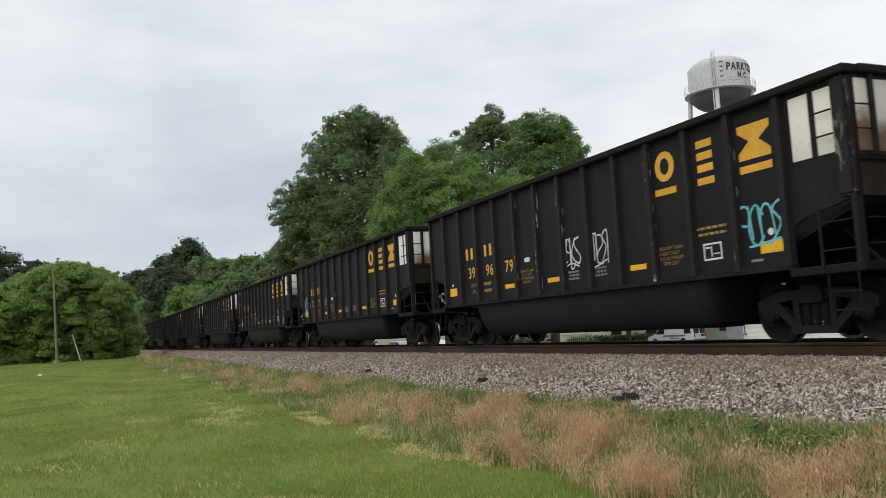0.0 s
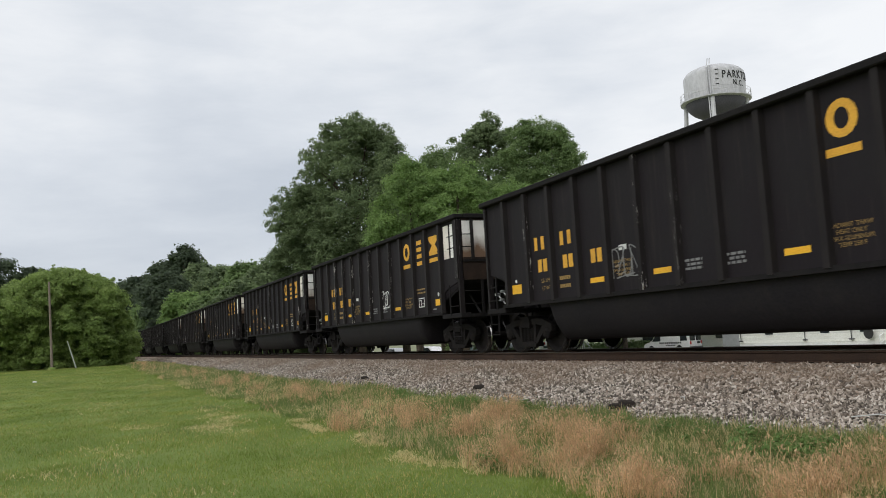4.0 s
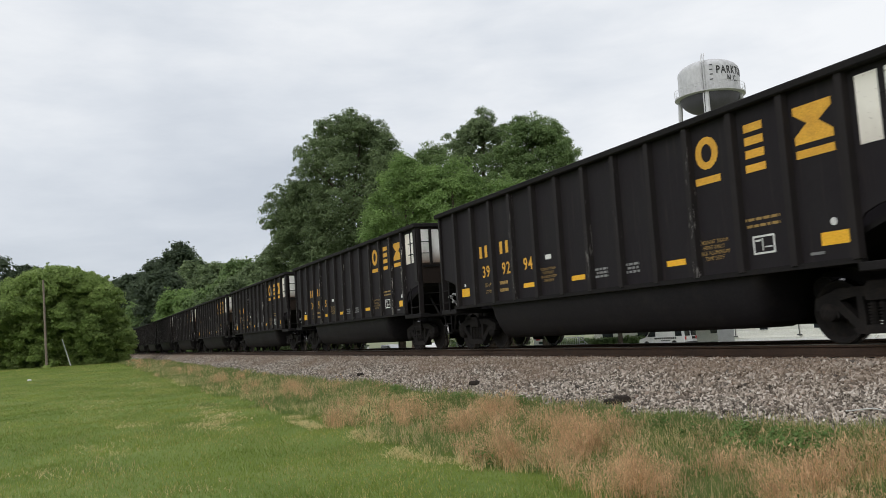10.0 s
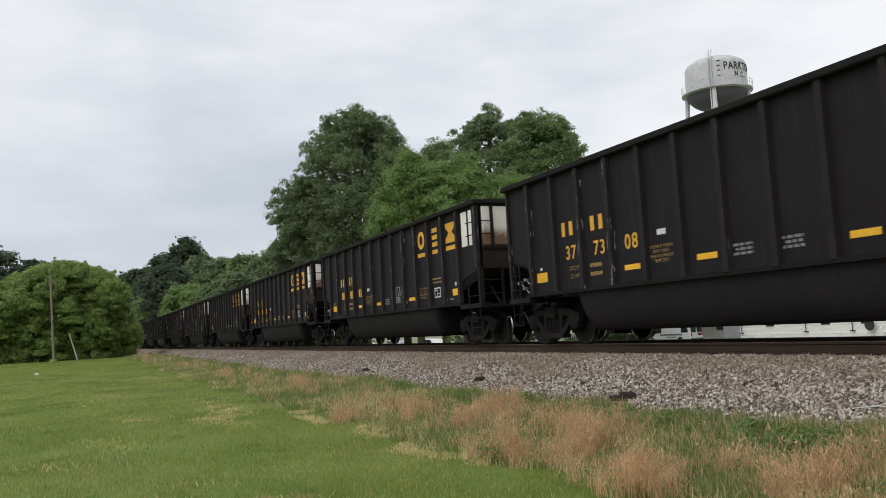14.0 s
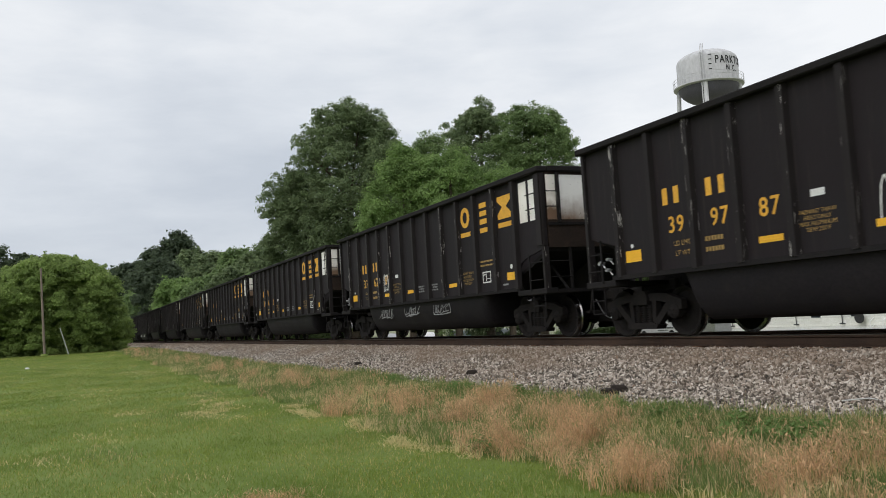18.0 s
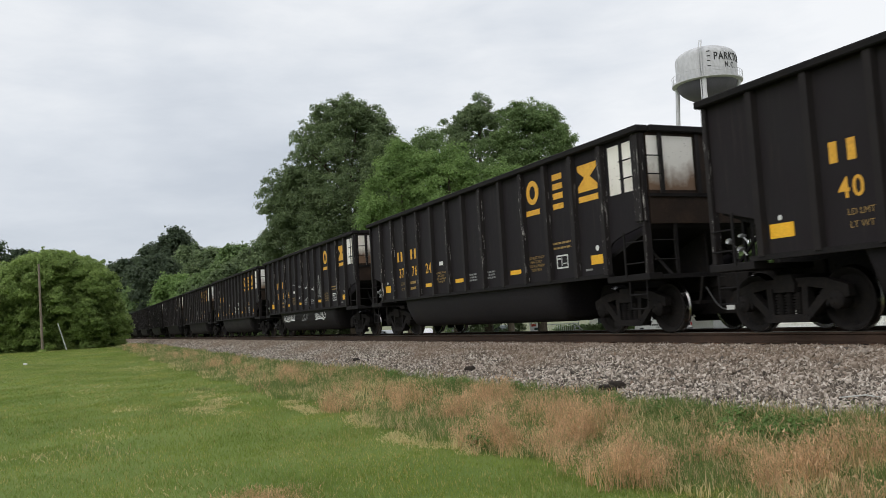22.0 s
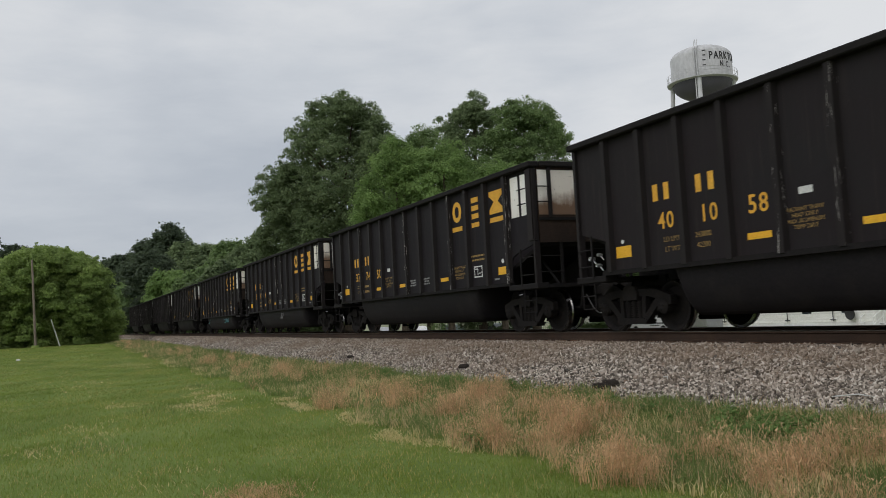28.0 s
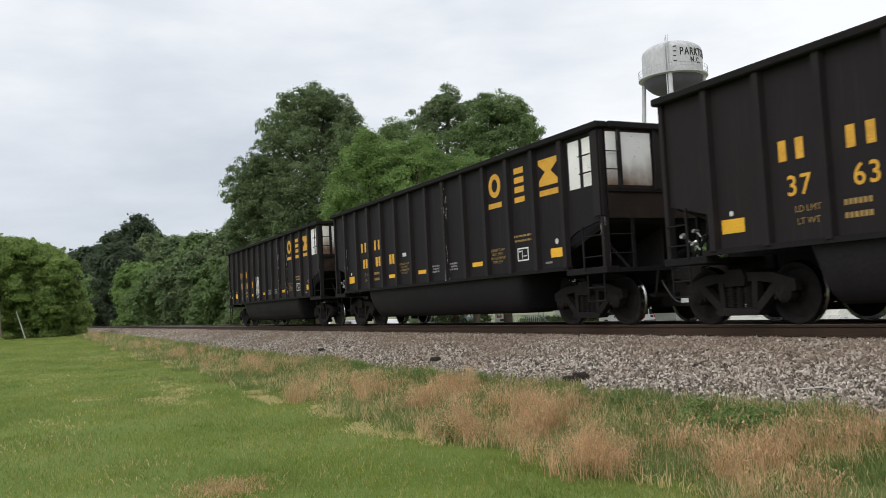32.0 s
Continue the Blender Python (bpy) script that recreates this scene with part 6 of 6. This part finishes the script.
# their feathery seed heads
at = np.repeat(np.flatnonzero(tall > 0.2), 5)
n = len(at)
hh = tall * (0.5 + 0.7 * np.clip(p, 0, 1))
c = np.stack([xy[at, 0] + rng.normal(size=n) * 0.09, xy[at, 1] + rng.normal(size=n) * 0.09, ground_z(xy[at, 0], xy[at, 1]) + hh[at] * rng.uniform(0.30, 1.15, n)], 1)
t = rng.normal(size=(n, 3)) * np.array([0.0065, 0.0065, 0.015]) * (1 + np.hypot(xy[at, 0], xy[at, 1]) / 40)[:, None]
s = rng.normal(size=(n, 3)) * 0.0030 * (1 + np.hypot(xy[at, 0], xy[at, 1]) / 30)[:, None]
heads = new("seed_heads", array_mesh("seed_heads", np.stack([c - t, c + t + s, c + t - s], 1).reshape(-1, 3), np.arange(n)[:, None] * 3 + np.arange(3), M_DRY))
tagged(heads, "feathery tan seed heads of dry grass", "grass", kind="stuff")
xy = field(rng, 30000, -70, -4, 3.9, 7.2)
keep = (chance(xy, 1.1, 31) > 0.58) & (xy[:, 1] > edge(xy) + 0.3)
blades(rng, xy[keep], 0.12, 0.009, 1.2, M_STRAW, "straw_grass", "pale straw clippings along the mown edge")
# raked line of cut straw along the mown edge, and thin worn spots in the lawn
lines = [np.stack([-(8.8 + 9.2 * rng.random(4600)), 4.20 + rng.normal(size=4600) * 0.12], 1)]
lines[0][:, 1] += 0.10 * np.sin(lines[0][:, 0] * 1.3) + 0.05 * np.sin(lines[0][:, 0] * 3.1)
lines[0] = lines[0][chance(lines[0], 0.5, 91) > 0.42]
for x, y, sx, sy, n in ((-17.8, 2.7, 0.9, 0.35, 1300), (-20.5, 3.15, 0.8, 0.22, 900), (-19.4, 1.3, 0.6, 0.25, 260), (-40.0, 3.0, 2.6, 0.5, 900), (-22.5, 3.4, 1.0, 0.3, 300), (-12.9, -0.5, 0.5, 0.3, 260), (-15.2, 0.6, 0.9, 0.3, 300), (-28.0, 0.8, 2.0, 0.5, 420), (-9.6, 1.1, 0.4, 0.3, 160)):
    spot = np.stack([x + rng.normal(size=n) * sx, y + rng.normal(size=n) * sy], 1)
    lines.append(spot[chance(spot, 0.6, 93) > 0.46])
blades(rng, np.concatenate(lines), 0.052, 0.0085, 2.3, M_STRAW, "cut_straw", "pale cut straw lying on the mown grass")
# dark tufts standing in the lawn
tufts = []
for az, el, n, w2 in ((81.9, -3.85, 260, 0.35), (79.0, -4.2, 90, 0.25), (77.6, -4.0, 90, 0.2), (88.0, -7.2, 200, 0.5), (72.0, -3.0, 160, 0.15), (84.5, -5.2, 150, 0.6)):
    rr = 1.6 / math.tan(radians(-el))
    cx, cy = polar(az, rr)
    tufts.append(np.stack([cx + rng.normal(size=n) * w2, cy + rng.normal(size=n) * w2 * 0.5], 1))
blades(rng, np.concatenate(tufts), 0.075, 0.007, 0.9, M_WEED, "lawn_tufts", "darker weed tufts standing in the lawn")
# a heap of dead cut grass on the lawn
heap = np.stack([-8.15 + rng.normal(size=1500) * 0.26, 1.68 + rng.normal(size=1500) * 0.21], 1)
blades(rng, heap, 0.05, 0.006, 2.2, M_DRY, "dead_grass", "heap of dead cut grass on the lawn")


# ---- ballast stones ----
def bed_z(y):
    return np.interp(y, [p[0] for p in prof_bed], [p[1] for p in prof_bed])


prof_bed = prof
unit = np.array([(-1, 0, 0), (1, 0, 0), (0, -1, 0), (0, 1, 0), (0, 0, -1), (0, 0, 1)], dtype=float) * 0.62
cube = np.array([(0, 2, 4), (2, 1, 4), (1, 3, 4), (3, 0, 4), (2, 0, 5), (1, 2, 5), (3, 1, 5), (0, 3, 5)])


def stones(rng, xy, size):
    n = len(xy)
    v = np.repeat(unit[None], n, 0) + rng.uniform(-0.24, 0.24, (n, 6, 3))
    v = v * (size * np.array([1.5, 1.0, 0.62]) * (0.6 + 0.8 * rng.random((n, 1))))[:, None, :]
    q = rng.normal(size=(n, 4))
    q /= np.linalg.norm(q, axis=1)[:, None]
    a, b, c, d = q.T
    rot = np.stack([1 - 2 * (c * c + d * d), 2 * (b * c - a * d), 2 * (b * d + a * c), 2 * (b * c + a * d), 1 - 2 * (b * b + d * d), 2 * (c * d - a * b), 2 * (b * d - a * c), 2 * (c * d + a * b), 1 - 2 * (b * b + c * c)], 1).reshape(n, 3, 3)
    v = np.einsum("nij,nkj->nki", rot, v)
    p = np.stack([xy[:, 0], xy[:, 1], bed_z(xy[:, 1]) + rng.uniform(-0.9, 0.5, n) * size], 1)
    return (v + p[:, None]).reshape(-1, 3), (np.arange(n)[:, None, None] * 6 + cube[None]).reshape(-1, 3)


rng = np.random.default_rng(33)
xy = field(rng, 180000, -60, -3.2, 7.5, 9.75)
v, f = stones(rng, xy, 0.043)
far_v, far_f = stones(rng, field(rng, 45000, -170, -52, 7.5, 9.75), 0.062)
v, f = np.concatenate([v, far_v]), np.concatenate([f, far_f + len(v)])
loose = new("ballast_stones", array_mesh("ballast_stones", v, f, M_STONE))
loose.parent = track
tagged(loose, "loose grey and brown crushed stones", kind="stuff")
shapes = []
for k in range(8):
    v, f = stones(rng, np.array([[0.0, 20.0]]), 0.058)
    v[:, 1] -= 20.0
    v[:, 2] -= v[:, 2].mean()
    shapes.append(array_mesh("stone", v, f, M_STONE))
for k in range(300):
    st = new("stone", shapes[k % 8])
    st.parent = track
    x, y = random.uniform(-10.5, -4.0), random.uniform(7.7, 9.5)
    st.matrix_basis = pose(x, y, float(bed_z(y)) + 0.02, random.uniform(0, 360), random.uniform(0, 360), random.uniform(0, 360))
# dark tie scraps lying on the stones
for az, el, ln in ((64.3, -3.32, 0.34), (55.25, -5.5, 0.42), (54.7, -4.85, 0.38), (71.9, -2.35, 0.30)):
    y = 7.85
    for _ in range(20):
        z = float(bed_z(y))
        r = (EYE.z - z) / math.tan(radians(-el))
        y = 0.5 * y + 0.5 * min(9.4, max(7.6, r * math.cos(radians(az))))
    r = y / math.cos(radians(az))
    scrap = thing("timber_scrap", "dark rotten tie scrap lying on ballast", "debris", (-r * math.sin(radians(az)), y, float(bed_z(y)) + 0.055), random.uniform(-15, 15))
    bm = NB()
    prism(bm, [(-ln / 2, -0.04), (ln / 2, -0.05), (ln * 0.42, 0.02), (ln * 0.1, 0.05), (-ln * 0.35, 0.035)], -0.07, 0.07)
    part("scrap", bevelled(bm, 0.02), M_ROT, scrap)


# litter: a scrap of paper on the lawn, bleached sticks by the ballast
def litter():
    x, y = PAPER
    base = thing("paper_scrap", "small crumpled white paper scrap on the lawn", "litter", (x, y, float(ground_z(x, y)) + 0.05))
    r = random.Random(5)
    bm = NB()
    bmesh.ops.create_icosphere(bm, subdivisions=2, radius=0.13)
    for v in bm.verts:
        v.co *= r.uniform(0.6, 1.1)
        v.co.z *= 0.5
    part("paper", bm, M_CARWHITE, base)
    for x, y, turn, ln in STICKS:
        base = thing("dead_stick", "bleached dead stick lying beside the ballast", "stick", (x, y, max(float(ground_z(x, y)), float(bed_z(y))) + 0.06), turn)
        bm = NB()
        tube(bm, (-ln / 2, 0, 0), (0.05, 0.03, 0.03), 0.007, 0.008, 7)
        tube(bm, (0.05, 0.03, 0.03), (ln / 2, 0, 0.01), 0.008, 0.004, 7)
        part("shaft", bm, M_PALE, base)


PAPER = (-55.25, -2.06)
STICKS = ((-6.80, 8.04, 25, 0.45), (-10.12, 8.13, -30, 0.5))
litter()


# ---- what moves ----
PASS = ((0, -8.06), (3, 55.49), (6, 118.99), (9, 182.45), (12, 245.86), (14.5, 298.68), (17, 351.48), (20, 414.81), (22, 457.02), (23, 478.09), (23.6, 490.76), (24, 499.20), (25, 519.62), (25.4, 528.05), (26, 540.70), (28, 582.86), (30, 625.02), (32, 667.15))


def run(t):
    """Way covered by the front of the first car at t seconds."""
    return float(np.interp(t, [p[0] for p in PASS], [p[1] for p in PASS]))


def motions():
    for k, car in enumerate(TRAIN + [lead]):
        back = CAR * (k if k < CARS else -1)
        walk(car, [(t, pose(run(t) - back, MID, RAIL)) for t, _ in PASS])
        # wheels turn while the car is near
        times = [i / FPS for i in range(32 * FPS + 1) if -62 < run(i / FPS) - back < 20]
        for bogie in car.children:
            for ws in bogie.children:
                if not ws.name.startswith("wheelset"):
                    continue
                x = ws.location.x

                def at(t):
                    return Matrix.Translation((x, 0, 0.457)) @ Matrix.Rotation((run(t) - back) / 0.457, 4, "Y")

                if not times:
                    walk(ws, [(0, at(0)), (32, at(0))])
                    continue
                rows = [(t, at(t)) for t in times]
                if times[0] > 0.02:
                    rows.insert(0, (0, at(times[0])))
                if times[-1] < 31.98:
                    rows.append((32, at(times[-1])))
                walk(ws, rows)


motions()
